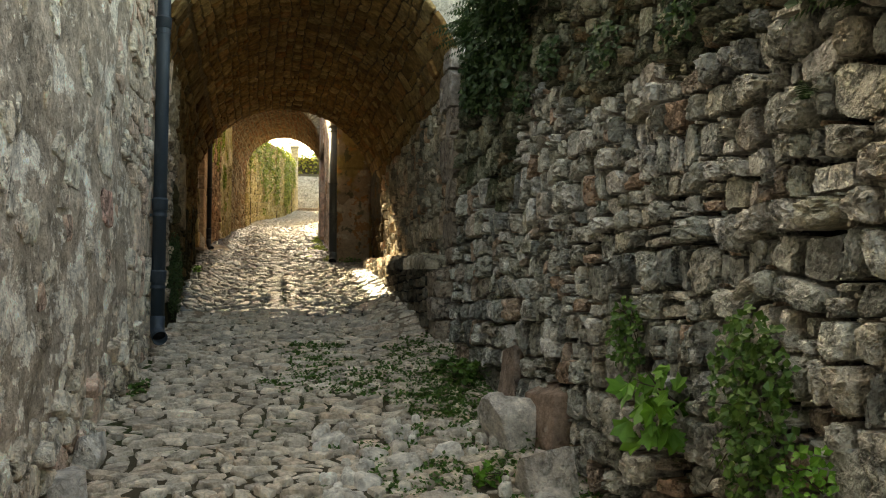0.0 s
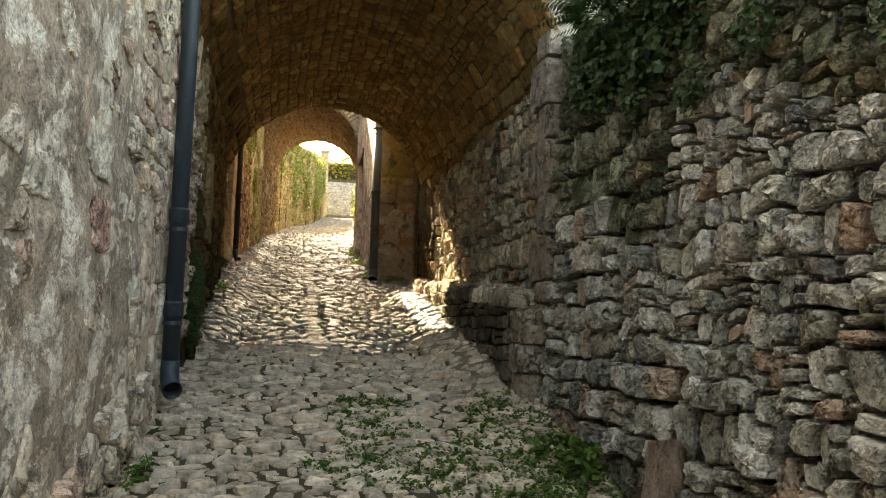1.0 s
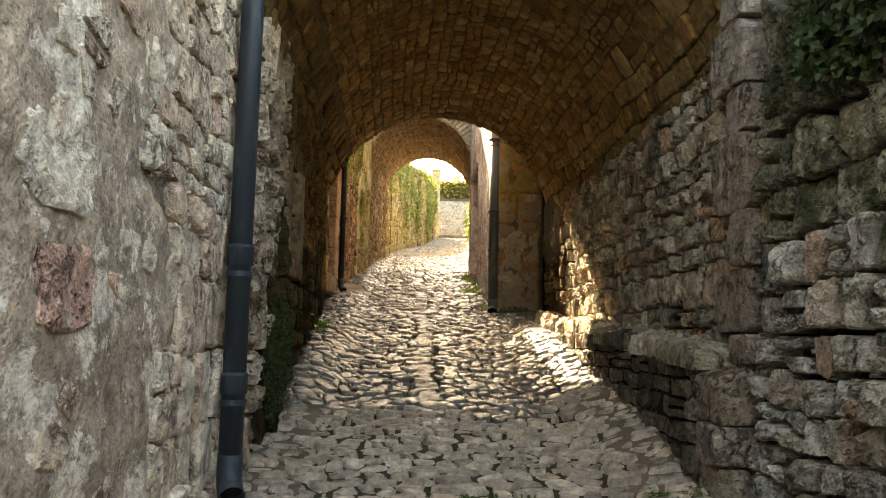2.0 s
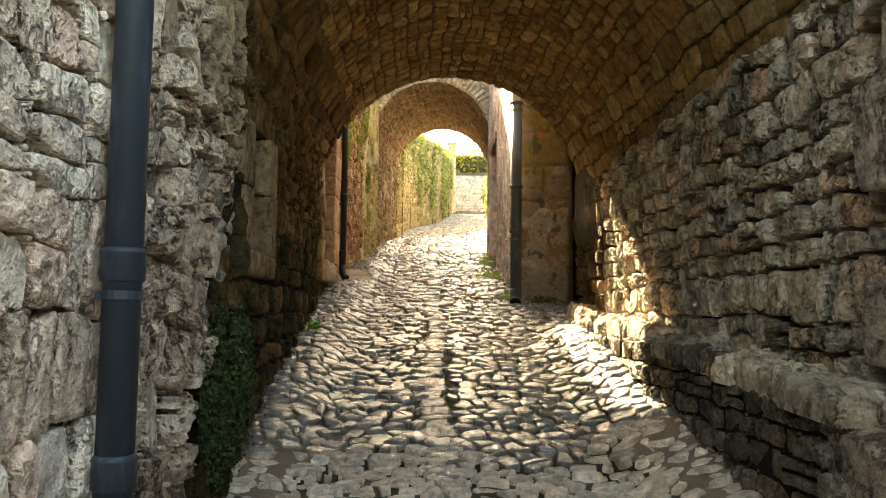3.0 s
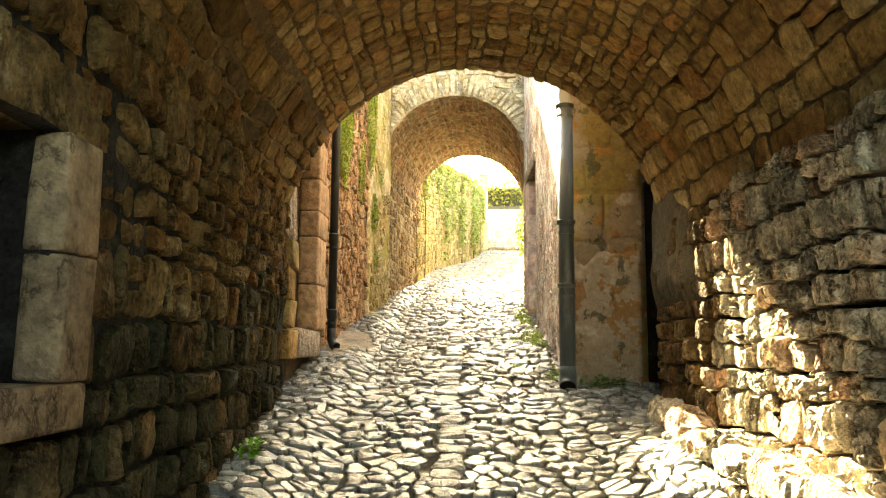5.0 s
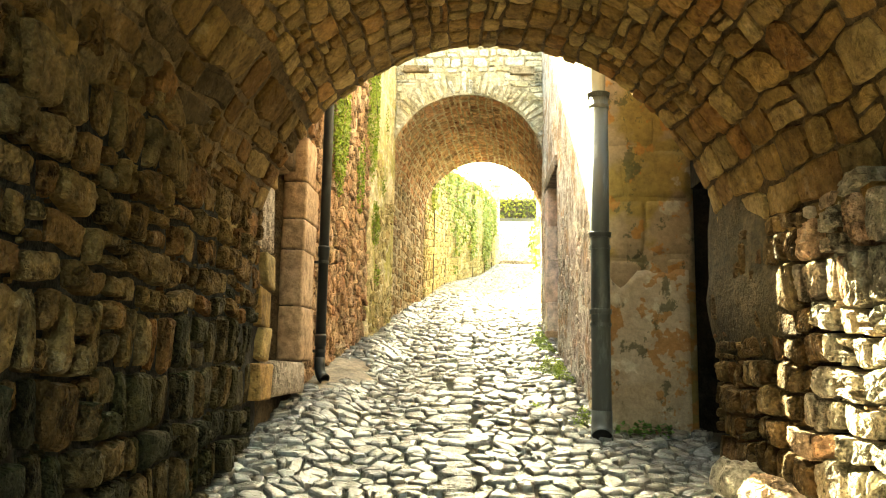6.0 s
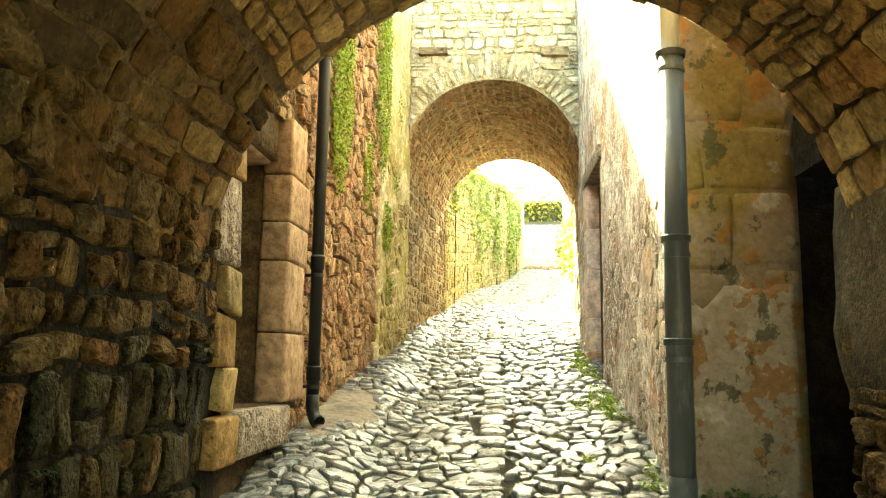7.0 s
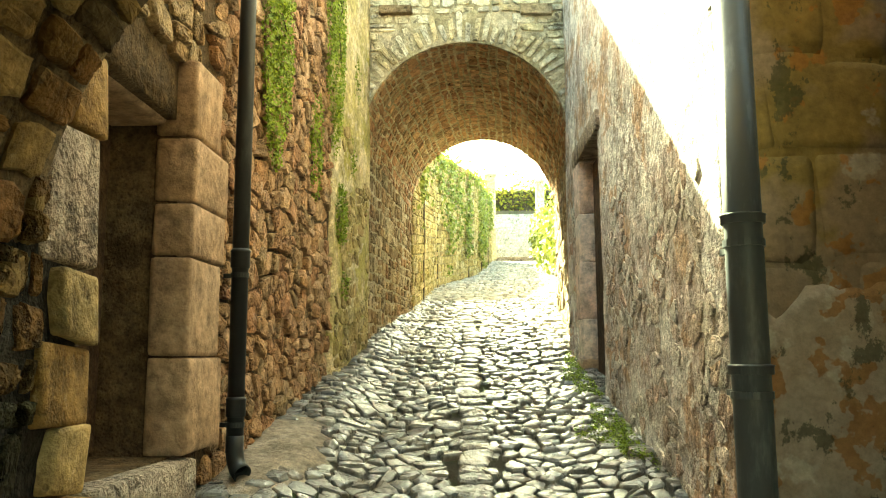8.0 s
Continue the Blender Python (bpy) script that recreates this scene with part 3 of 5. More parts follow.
BARREL = [(6.9, 0.38, 3.46, 1.41), (13.0, 0.25, 3.5, 1.45)]
ARCH = [(18.6, 0.05, 5.51, 1.07), (22.3, 0.31, 5.5, 1.07)]


def left_x(y):
    return bend(LEFT, y)


def right_x(y, z):
    return 1.68 + (0.05 * (z - floor_z(y) - 1.4) if y < 7.0 else 0.0)


def section(y, sections):
    (y0, *a), (y1, *b) = sections
    k = (y - y0) / (y1 - y0)
    return [p + (q - p) * k for p, q in zip(a, b)]


def arch_wall(name, y0, y1, sections, x0, x1, low, top, material, kind_label, steps=28):
    """A thick wall pierced by a round arch; the sides go down to low."""
    bm = bmesh.new()
    rows = []
    for y in (y0, y1):
        xc, zc, r = section(y, sections)
        line = [(x0, low), (xc - r, low)] + [(xc - r * math.cos(math.pi * k / steps), zc + r * math.sin(math.pi * k / steps)) for k in range(steps + 1)] + [(xc + r, low), (x1, low)]
        rows.append(([bm.verts.new((x, y, z)) for x, z in line], [bm.verts.new((x, y, top)) for x, z in line]))
    (a, at), (b, bt) = rows
    for i in range(len(a) - 1):
        bm.faces.new((a[i], a[i + 1], b[i + 1], b[i]))
        bm.faces.new((at[i], at[i + 1], bt[i + 1], bt[i]))
        if abs(a[i].co.x - a[i + 1].co.x) > 1e-5:
            bm.faces.new((a[i], a[i + 1], at[i + 1], at[i]))
            bm.faces.new((b[i], b[i + 1], bt[i + 1], bt[i]))
    bm.faces.new((a[0], at[0], bt[0], b[0]))
    bm.faces.new((a[-1], at[-1], bt[-1], b[-1]))
    return tagged(part(name, bm, material), kind_label, "wall", kind="structure")


# ground: one sheet to the horizon, following the lane's slope
bm = bmesh.new()
gx = [-1500, -300, -60, -12, -4, -1.5, 0, 1.8, 5, 12, 60, 300, 1500]
gy = [-1500, -300, -40, -8] + span(-4, 44, 2.0) + [60, 120, 400, 1500]
grid = [[bm.verts.new((x, y, floor_z(max(-8, min(y, 60))) - 0.06)) for y in gy] for x in gx]
for i in range(len(gx) - 1):
    for j in range(len(gy) - 1):
        bm.faces.new((grid[i][j], grid[i + 1][j], grid[i + 1][j + 1], grid[i][j + 1]))
tagged(part("ground", bm, M_EARTH), "bare earth ground under and around the lane", "ground", kind="structure")

# the lane's bed of earth and mortar between the stones
bm = bmesh.new()
sheet(bm, span(-1.4, 2.2, 0.15), span(-5, 39.2, 0.2), lambda x, y: (x, y, lane_z(x, y) - 0.014), lambda x, y: (x, y, floor_z(y) - 0.056))
pavement = tagged(part("pavement", bm, M_BED, smooth=True), "steep cobbled lane with mossy joints", "pavement", kind="structure")

# left house wall up to the passage
def bare(y, z):
    """How far the render has fallen off, 0 to 1."""
    e = y - 6.0 - 0.45 * noise.noise(Vector((z * 2.0, 0, 4)))
    f = 0.34 + 0.3 * noise.noise(Vector((y * 1.7, 0, 8))) - (z - floor_z(y))
    return max(0.0, min(1.0, max(e, f) / 0.05))


bm = bmesh.new()
sheet(bm, span(-6, 1.9, 0.3) + span(2.0, 6.95, 0.05), span(-1.6, 0.2, 0.3) + span(0.25, 4.4, 0.05) + span(4.6, 5.0, 0.2), lambda y, z: (left_x(y) + wob(1, y, z, 0.9, 0.03) + wob(2, y, z, 4.0, 0.02) + wob(5, y, z, 11.0, 0.014) - 0.03 * bare(y, z), y, z), lambda y, z: (-1.9, y, z))
wall_left = tagged(part("wall_left", bm, M_LEFT, smooth=True), "tall house wall of grey crumbling lime render", "wall", kind="structure")
wall_left.data.materials.append(M_LEFTROUGH)
for face in wall_left.data.polygons:
    if face.center.x > -1.5 and bare(face.center.y, face.center.z) > 0.5:
        face.material_index = 1

NICHE = (8.86, 9.3, 2.66, 3.4)


def tunnel_left(y, z):
    x = left_x(y) + wob(1, y, z, 1.1, 0.04) + wob(2, y, z, 4.5, 0.03) - 0.02
    a, b, c, d = NICHE
    return (x - (0.45 if a <= y <= b and c <= z <= d else 0.0), y, z)


def with_edges(values, *edges):
    return sorted([v for v in values if all(abs(v - e) > 0.02 for e in edges)] + [e + s for e in edges for s in (-0.002, 0.002)])


def crumble(y, z):
    knob = abs(noise.noise(Vector((y * 5.5, z * 5.5, 3)))) + 0.5 * abs(noise.noise(Vector((y * 13, z * 13, 8))))
    return (left_x(y) - 0.08 + 0.11 * knob + wob(1, y, z, 1.3, 0.05), y, z)


bm = bmesh.new()
sheet(bm, span(6.952, 8.58, 0.035), span(0.9, 4.4, 0.035), crumble, lambda y, z: (-2.2, y, z))
wall_crumble = tagged(part("wall_passage_mouth_left", bm, M_LEFTROUGH), "crumbling grey rubble wall with deep holes at the passage mouth", "wall", kind="structure")
bm = bmesh.new()
sheet(bm, with_edges(span(8.584, 13.3, 0.12), NICHE[0], NICHE[1]), with_edges(span(0.9, 4.6, 0.12), NICHE[2], NICHE[3]), tunnel_left, lambda y, z: (-2.2, y, z))
wall_passage_left = tagged(part("wall_passage_left", bm, M_MORTAR_DARK, smooth=True), "rough rubble side wall inside the vaulted passage", "wall", kind="structure")

# right retaining wall before the passage
bm = bmesh.new()
sheet(bm, span(-6, 6.98, 0.3), span(-1.6, 3.85, 0.2), lambda y, z: (right_x(y, z) + 0.13, y, min(z, 3.45 + 0.06 * y)), lambda y, z: (2.6, y, min(z, 3.45 + 0.06 * y)))
wall_right = tagged(part("wall_right", bm, M_MORTAR_DARK), "old dry-stone retaining wall of grey rubble", "wall", kind="structure")

# right side wall inside the passage
bm = bmesh.new()
sheet(bm, span(6.98, 13.2, 0.3), span(0.9, 4.3, 0.2), lambda y, z: (1.8, y, z), lambda y, z: (2.6, y, z))
wall_passage_right = tagged(part("wall_passage_right", bm, M_MORTAR_DARK), "coursed rubble side wall inside the vaulted passage", "wall", kind="structure")

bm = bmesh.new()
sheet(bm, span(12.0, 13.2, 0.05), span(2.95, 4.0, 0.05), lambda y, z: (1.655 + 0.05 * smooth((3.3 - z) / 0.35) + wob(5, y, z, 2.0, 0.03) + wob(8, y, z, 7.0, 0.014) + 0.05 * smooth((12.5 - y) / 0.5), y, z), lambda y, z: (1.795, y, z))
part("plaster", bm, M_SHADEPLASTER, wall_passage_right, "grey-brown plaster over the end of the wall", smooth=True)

# vault shell and the house over it
bm = bmesh.new()


def vault_at(t, y, h=0.0):
    xc, zc, r = section(y, BARREL)
    return (xc - (r - h) * math.cos(t), y, zc + (r - h) * math.sin(t))


sheet(bm, span(0.02, math.pi - 0.02, 0.08), span(7.05, 13.01, 0.3), lambda t, y: vault_at(t, y, -0.008 + wob(t, y, 0, 1.5, 0.02)), lambda t, y: vault_at(t, y, -0.3))
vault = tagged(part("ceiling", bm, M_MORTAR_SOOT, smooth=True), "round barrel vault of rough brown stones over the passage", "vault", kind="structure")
front_wall = arch_wall("wall_passage_front", 6.97, 7.3, [(6.97, 0.38, 3.46, 1.43), (7.3, 0.38, 3.46, 1.43)], -1.9, 6.0, 3.4, 7.6, M_FACADE, "pale rendered house front above the passage mouth")
exit_wall = arch_wall("wall_passage_back", 12.7, 13.0, [(12.7, 0.25, 3.5, 1.47), (13.0, 0.25, 3.5, 1.47)], -3.0, 6.0, 3.45, 7.6, M_MORTAR_WARM, "rough stone house back above the passage exit")
bm = bmesh.new()
block(bm, (-3.0, 7.3, 7.3), (6.0, 12.7, 7.6))
tagged(part("roof", bm, M_FACADE), "flat roof slab over the passage house", "roof", kind="structure")
bm = bmesh.new()
block(bm, (5.7, 7.3, 0.9), (6.0, 12.7, 7.3))
tagged(part("wall_passage_side", bm, M_FACADE), "rendered side wall of the passage house", "wall", kind="structure")

# left wall after the passage, with the door recess
DOOR_L = (13.38, 14.2, 2.93, 4.4)


def yard_left(y, z):
    a, b, c, d = DOOR_L
    x = left_x(y) + wob(1, y, z, 1.0, 0.03) - 0.02
    return (x - (0.42 if a <= y <= b and c <= z <= d else 0.0), y, z)


bm = bmesh.new()
sheet(bm, with_edges(span(13.3, 18.6, 0.15), DOOR_L[0], DOOR_L[1]), with_edges(span(1.8, 7.4, 0.15), DOOR_L[2], DOOR_L[3]), yard_left, lambda y, z: (-2.2, y, z))
wall_yard_left = tagged(part("wall_yard_left", bm, M_MORTAR_WARM, smooth=True), "tall reddish rubble wall with moss and a door recess", "wall", kind="structure")

# right house: street side, end face, and the dark gap beside it
DOOR_R = (16.72, 17.62, 3.05, 5.06)


def house_side(y, z):
    a, b, c, d = DOOR_R
    x = 1.07 + wob(3, y, z, 0.8, 0.02) + wob(4, y, z, 5.0, 0.008)
    return (x + (0.14 if a <= y <= b and c <= z <= d else 0.0), y, z)


bm = bmesh.new()
sheet(bm, with_edges(span(13.86, 18.6, 0.12), DOOR_R[0], DOOR_R[1]), with_edges(span(1.9, 8.4, 0.15), DOOR_R[2], DOOR_R[3]), house_side, lambda y, z: (1.75, y, z))
wall_house = tagged(part("wall_house_side", bm, M_HOUSE, smooth=True), "house wall of pale render over rubble, weathered brown low down", "wall", kind="structure")
bm = bmesh.new()
sheet(bm, span(1.075, 1.74, 0.08), span(1.9, 8.4, 0.15), lambda x, z: (x, 13.82 + wob(x, 5, z, 2.0, 0.012), z), lambda x, z: (x, 13.858, z))
wall_face = tagged(part("wall_house_end", bm, M_FACE, smooth=True), "house end of ochre stone blocks with patchy plaster", "wall", kind="structure")
# Walls and slab of the gap are near-black, so its darkness is painted in.
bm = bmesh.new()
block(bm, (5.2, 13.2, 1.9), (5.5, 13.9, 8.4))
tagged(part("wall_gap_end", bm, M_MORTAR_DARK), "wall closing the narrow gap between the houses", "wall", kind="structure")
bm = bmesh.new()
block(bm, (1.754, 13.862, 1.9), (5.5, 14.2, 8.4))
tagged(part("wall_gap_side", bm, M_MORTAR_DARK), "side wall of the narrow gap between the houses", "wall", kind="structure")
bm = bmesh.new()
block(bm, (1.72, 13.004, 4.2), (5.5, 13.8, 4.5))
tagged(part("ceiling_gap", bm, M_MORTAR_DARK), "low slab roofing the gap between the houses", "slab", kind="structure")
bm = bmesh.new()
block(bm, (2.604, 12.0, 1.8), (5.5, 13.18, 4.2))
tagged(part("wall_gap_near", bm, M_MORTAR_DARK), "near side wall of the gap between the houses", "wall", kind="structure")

# second arch
arch_house = arch_wall("wall_arch", 18.6, 22.3, ARCH, -4.0, 5.0, 2.9, 7.7, M_MORTAR_PALE, "stone bridge house over the second archway")

# lane beyond the second arch
GARDEN = [(22.3, -0.76), (27, -0.6), (31, 0.25), (38.6, 0.95)]
bm = bmesh.new()
sheet(bm, span(22.3, 38.6, 0.3), span(0, 1, 0.1), lambda y, k: (bend(GARDEN, y) + wob(1, y, k * 3, 1.2, 0.05), y, floor_z(y) - 0.3 + k * (3.5 - 0.05 * (y - 22))), lambda y, k: (bend(GARDEN, y) - 0.6, y, floor_z(y) - 0.3 + k * (3.5 - 0.05 * (y - 22))))
wall_garden = tagged(part("wall_garden_left", bm, M_MORTAR_PALE, smooth=True), "ochre garden wall overgrown with ivy", "wall", kind="structure")
GARDEN_R = [(22.3, 1.42), (28, 2.3), (34, 3.0), (39, 3.3)]
bm = bmesh.new()
sheet(bm, span(22.3, 39, 0.4), span(0, 1, 0.25), lambda y, k: (bend(GARDEN_R, y) + wob(6, y, k * 3, 1.2, 0.05), y, floor_z(y) - 0.3 + k * 2.4), lambda y, k: (bend(GARDEN_R, y) + 0.6, y, floor_z(y) - 0.3 + k * 2.4))
wall_garden_right = tagged(part("wall_garden_right", bm, M_MORTAR_PALE, smooth=True), "pale garden wall beside the upper lane", "wall", kind="structure")

# steps at the head of the lane
steps = thing("stone_steps", "flight of pale worn stone steps between piers", "steps", (2.0, 39.3, floor_z(39.3)))
bm = bmesh.new()
block(bm, (-1.2, -0.3, -0.3), (1.0, 0.1, 0.2), 0.03, 0.03)
part("kerb", bm, M_QUOIN, steps, "low dark kerb at the foot of the steps")
for k in range(13):
    bm = bmesh.new()
    block(bm, (-0.85 + 0.01 * k, 0.1 + 0.3 * k, -0.3), (0.95, 0.1 + 0.3 * (k + 1) + 0.3, 0.2 + 0.185 * (k + 1)), 0.02, 0.012)
    part("step", bm, M_STEPS, steps)

# ---- downpipes ----
def downpipe(label, x, y, z0, z1, r, collars, material, wall, foot, tall=1.0, upper=None):
    """A round pipe with collars, clips to the wall and an open, bent foot."""
    ob = thing("downpipe", label, "pipe", (x, y, z0))
    h = z1 - z0
    bm = bmesh.new()
    tube(bm, [(0, 0, 0.16), (0, 0, upper[0] - z0 if upper else h)], r, 20)
    part("shaft", bm, material, ob, smooth=True)
    if upper:
        bm = bmesh.new()
        tube(bm, [(0, 0, upper[0] - z0 - 0.05), (0, 0, h)], r * 0.74, 20)
        part("upper_shaft", bm, upper[1], ob, "pale zinc upper pipe", smooth=True)
    fx, fy = foot
    bm = bmesh.new()
    way = [(fx * a, fy * a, b) for a, b in ((0, 0.2), (0, 0.13), (0.015, 0.08), (0.05, 0.04), (0.1, 0.02))]
    tube(bm, way, [r * 1.06, r * 1.06, r * 1.06, r * 1.08, r * 1.12], 20, cap=False)
    shoe = part("shoe", bm, material, ob, smooth=True)
    shoe.modifiers.new("thick", "SOLIDIFY").thickness = 0.004
    # A near-black plug gives the open foot the darkness of a hollow.
    bm = bmesh.new()
    tube(bm, [way[2], way[3]], r * 1.0, 20)
    part("mouth", bm, M_HOLE, shoe, "black plug standing for the dark hollow of the pipe")
    for z in collars:
        bm = bmesh.new()
        tube(bm, [(0, 0, z - z0 + v * tall) for v in (-0.05, -0.045, 0.03, 0.036, 0.05)], [r * 1.03, r * 1.16, r * 1.16, r * 1.24, r * 1.05], 20)
        part("collar", bm, material, ob, smooth=True)
        bm = bmesh.new()
        tube(bm, [(0, 0, z - z0 - 0.1), (0, 0, z - z0 - 0.075)], r * 1.1, 20)
        wx, wy = wall
        block(bm, (min(0, wx) - 0.008 if wx else -0.008, min(0, wy) - 0.008 if wy else -0.008, z - z0 - 0.1), (max(0, wx) + 0.008 if wx else 0.008, max(0, wy) + 0.008 if wy else 0.008, z - z0 - 0.078))
        part("clip", bm, material, ob)
    return ob


pipe_left = downpipe("dark blue-grey painted downpipe with an open foot on the rendered wall", -0.862, 6.82, 1.36, 6.4, 0.054, [1.88, 2.47, 4.0], M_PIPE_DARK, (-0.12, 0), (0.35, -0.9))
pipe_right = downpipe("thick grey downpipe at the corner of the house", 1.04, 13.62, 2.44, 8.2, 0.066, [3.3, 3.83, 4.83], M_PIPE_GREY, (0, 0.24), (-0.15, -0.9), 0.36, (4.84, M_ZINC))
pipe_mid = downpipe("slim black downpipe on the reddish rubble wall", -1.11, 14.8, 2.76, 7.2, 0.042, [3.1, 3.85, 5.4], M_PIPE_BLACK, (-0.14, 0), (0.6, -0.6))

# a thin cable hanging beside the left pipe
bm = bmesh.new()
tube(bm, [(-0.92 + 0.02 * math.sin(k * 0.9), 6.93 - 0.01 * k, 4.9 - 0.13 * k) for k in range(9)], 0.005, 6)
tagged(part("cable", bm, M_FACADE, smooth=True), "thin pale cable hanging loose on the wall by the pipe", "cable")

# ---- stone bench along the right wall of the passage ----
def bench_top(y):
    return 2.12 + (y - 7.4) * 0.056


bench = thing("stone_bench", "low rubble bench with worn top slabs along the passage wall", "bench", (1.58, 7.4, floor_z(7.4)))
origin = Vector(bench.location)
bm = bmesh.new()
sheet(bm, span(7.22, 12.5, 0.3), span(0, 1, 0.5), lambda y, k: Vector((1.455, y, floor_z(y) - 0.1 + k * (bench_top(y) - 0.09 - floor_z(y) + 0.1))) - origin, lambda y, k: Vector((1.688, y, floor_z(y) - 0.1 + k * (bench_top(y) - 0.09 - floor_z(y) + 0.1))) - origin)
part("body", bm, M_MORTAR_DARK, bench)
rng = random.Random(140)
tops, at = [], 7.22
while at < 12.4:
    long = rng.uniform(0.2, 0.5)
    tops.append((at, at + long, 1.43 + rng.uniform(-0.02, 0.03), 1.69))
    at += long
masonry(bench, "top_slab", field(tops, 314, 0.3), lambda u, v, h: (v - origin.x, u - origin.y, bench_top(u) - 0.07 + h - origin.z), M_TUNNEL, 73, 0.003, (0.05, 0.1), 0.07, (3.5, 6), 0.03, near=lambda u, v: True, rough=0.2, tilt=0.25, crag=True, rings=((1.02, 0.1, 0.4), (0.95, 0.62, 0.34), (0.7, 1.0, 0.2), (0.3, 1.05, 0.14)))
bench_cells = field(courses(7.2, 12.4, 1.2, 2.3, (0.1, 0.18), (0.1, 0.3), 71, 0.2), 313, 0.35, 0.4)
bench_face = lambda u, v, h: (1.455 - h - origin.x, u - origin.y, v - origin.z)
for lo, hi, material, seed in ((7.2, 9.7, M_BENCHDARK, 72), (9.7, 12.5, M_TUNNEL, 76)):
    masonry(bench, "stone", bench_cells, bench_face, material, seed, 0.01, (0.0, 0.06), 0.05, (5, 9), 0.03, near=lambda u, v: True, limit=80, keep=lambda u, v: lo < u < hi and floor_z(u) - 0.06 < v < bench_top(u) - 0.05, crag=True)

# ---- window recess in the left wall of the passage ----
window_1 = thing("window_1", "small blind window with a dressed stone surround", "window", (-0.97, 9.08, 2.6), kind="structure")
o = Vector(window_1.location)
for name, lo, hi in (("jamb", (-1.07, 8.6, 3.02), (-0.95, 8.862, 3.39)), ("jamb", (-1.07, 8.66, 2.68), (-0.945, 8.862, 3.015)), ("jamb", (-1.07, 9.298, 2.68), (-0.94, 9.49, 3.04)), ("jamb", (-1.07, 9.298, 3.05), (-0.95, 9.52, 3.4)), ("sill", (-1.2, 8.7, 2.54), (-0.935, 9.46, 2.675)), ("lintel", (-1.25, 8.62, 3.4), (-0.985, 9.56, 3.6))):
    bm = bmesh.new()
    block(bm, Vector(lo) - o, Vector(hi) - o, 0.015, 0.006)
    part(name, bm, M_PASSWALL if name == "lintel" else M_FRAME, window_1, smooth=True)

# ---- door recess left, after the passage ----
door_1 = thing("door_1", "old brown wooden door set back in a dressed stone frame", "door", (-1.3, 13.79, 2.93), kind="structure")
o = Vector(door_1.location)
for k in range(5):
    bm = bmesh.new()
    a = 13.39 + 0.162 * k
    block(bm, Vector((-1.58, a, 2.95)) - o, Vector((-1.535 + 0.004 * (k % 2), a + 0.158, 4.38)) - o, 0.006)
    part("board", bm, M_WOOD, door_1)
bm = bmesh.new()
block(bm, Vector((-1.6, 13.36, 2.68)) - o, Vector((-1.12, 14.3, 2.93)) - o, 0.025, 0.015)
part("sill", bm, M_QUOIN, door_1, "worn grey threshold stone", smooth=True)
z = 2.93
for h in (0.42, 0.44, 0.24, 0.3, 0.36):
    bm = bmesh.new()
    deep = random.uniform(0, 0.008)
    block(bm, Vector((-1.33, 14.19 + random.uniform(-0.006, 0.004), z)) - o, Vector((-1.15 + deep, 14.6 + random.uniform(-0.05, 0.08), z + h - 0.004)) - o, 0.022, 0.004)
    part("jamb", bm, M_DRESSED, door_1, smooth=True)
    z += h
z = 2.7
for k, h in enumerate((0.24, 0.2, 0.26, 0.22, 0.46, 0.3)):
    bm = bmesh.new()
    block(bm, Vector((-1.45, 13.1 + random.uniform(-0.08, 0.1), z)) - o, Vector((-1.155 + random.uniform(-0.01, 0.03), 13.376 + random.uniform(-0.02, 0.0), z + h - 0.012)) - o, 0.018, 0.02)
    part("jamb", bm, M_QUOIN if k == 4 else M_VAULT, door_1, "pale grey stone", smooth=True)
    z += h
bm = bmesh.new()
block(bm, Vector((-1.6, 13.3, 4.39)) - o, Vector((-1.27, 14.45, 4.54)) - o, 0.03, 0.015)
part("lintel", bm, M_DRESSED, door_1, smooth=True)

# ---- door recess in the house on the right ----
door_2 = thing("door_2", "closed grey door in a shallow recess with pinkish stone jambs", "door", (1.2, 17.17, 3.05), kind="structure")
o = Vector(door_2.location)
for k in range(5):
    bm = bmesh.new()
    a = 16.74 + 0.175 * k
    block(bm, Vector((1.175, a, 3.08)) - o, Vector((1.205, a + 0.17, 5.02)) - o, 0.006)
    part("board", bm, M_WOOD, door_2)
z = 3.02
for h in (0.3, 0.34, 0.5, 0.42, 0.47):
    bm = bmesh.new()
    block(bm, Vector((1.045 + random.uniform(-0.006, 0.006), 17.615, z)) - o, Vector((1.21, 17.9 + random.uniform(-0.05, 0.05), z + h - 0.006)) - o, 0.012, 0.006)
    part("jamb", bm, M_DRESSED if z < 3.3 else M_PINKJAMB, door_2, smooth=True)
    z += h
bm = bmesh.new()
block(bm, Vector((1.035, 16.6, 5.05)) - o, Vector((1.29, 17.9, 5.2)) - o, 0.012, 0.006)
part("lintel", bm, M_QUOIN, door_2, smooth=True)

# ---- corner stones of the passage mouth ----
z, quoins = 1.2, []
for k, h in enumerate((0.3, 0.2, 0.3, 0.16, 0.34, 0.3, 0.42, 0.24, 0.36, 0.2)):
    quoins.append((6.96, (7.24 if k % 2 else 7.36) + random.uniform(-0.03, 0.04), z, z + h))
    z += h
masonry(wall_passage_right, "quoin", field(quoins, 315, 0.14), lambda u, v, h: ((1.64 if v > 1.95 else 1.47) - h, u, v), M_QUOIN, 141, 0.006, (0.005, 0.035), 0.22, (6, 10), 0.015, near=lambda u, v: True, rough=0.1, tilt=0.06, crag=True)

# ---- plastered pier beside the second arch, sloping in to its jamb ----
bm = bmesh.new()
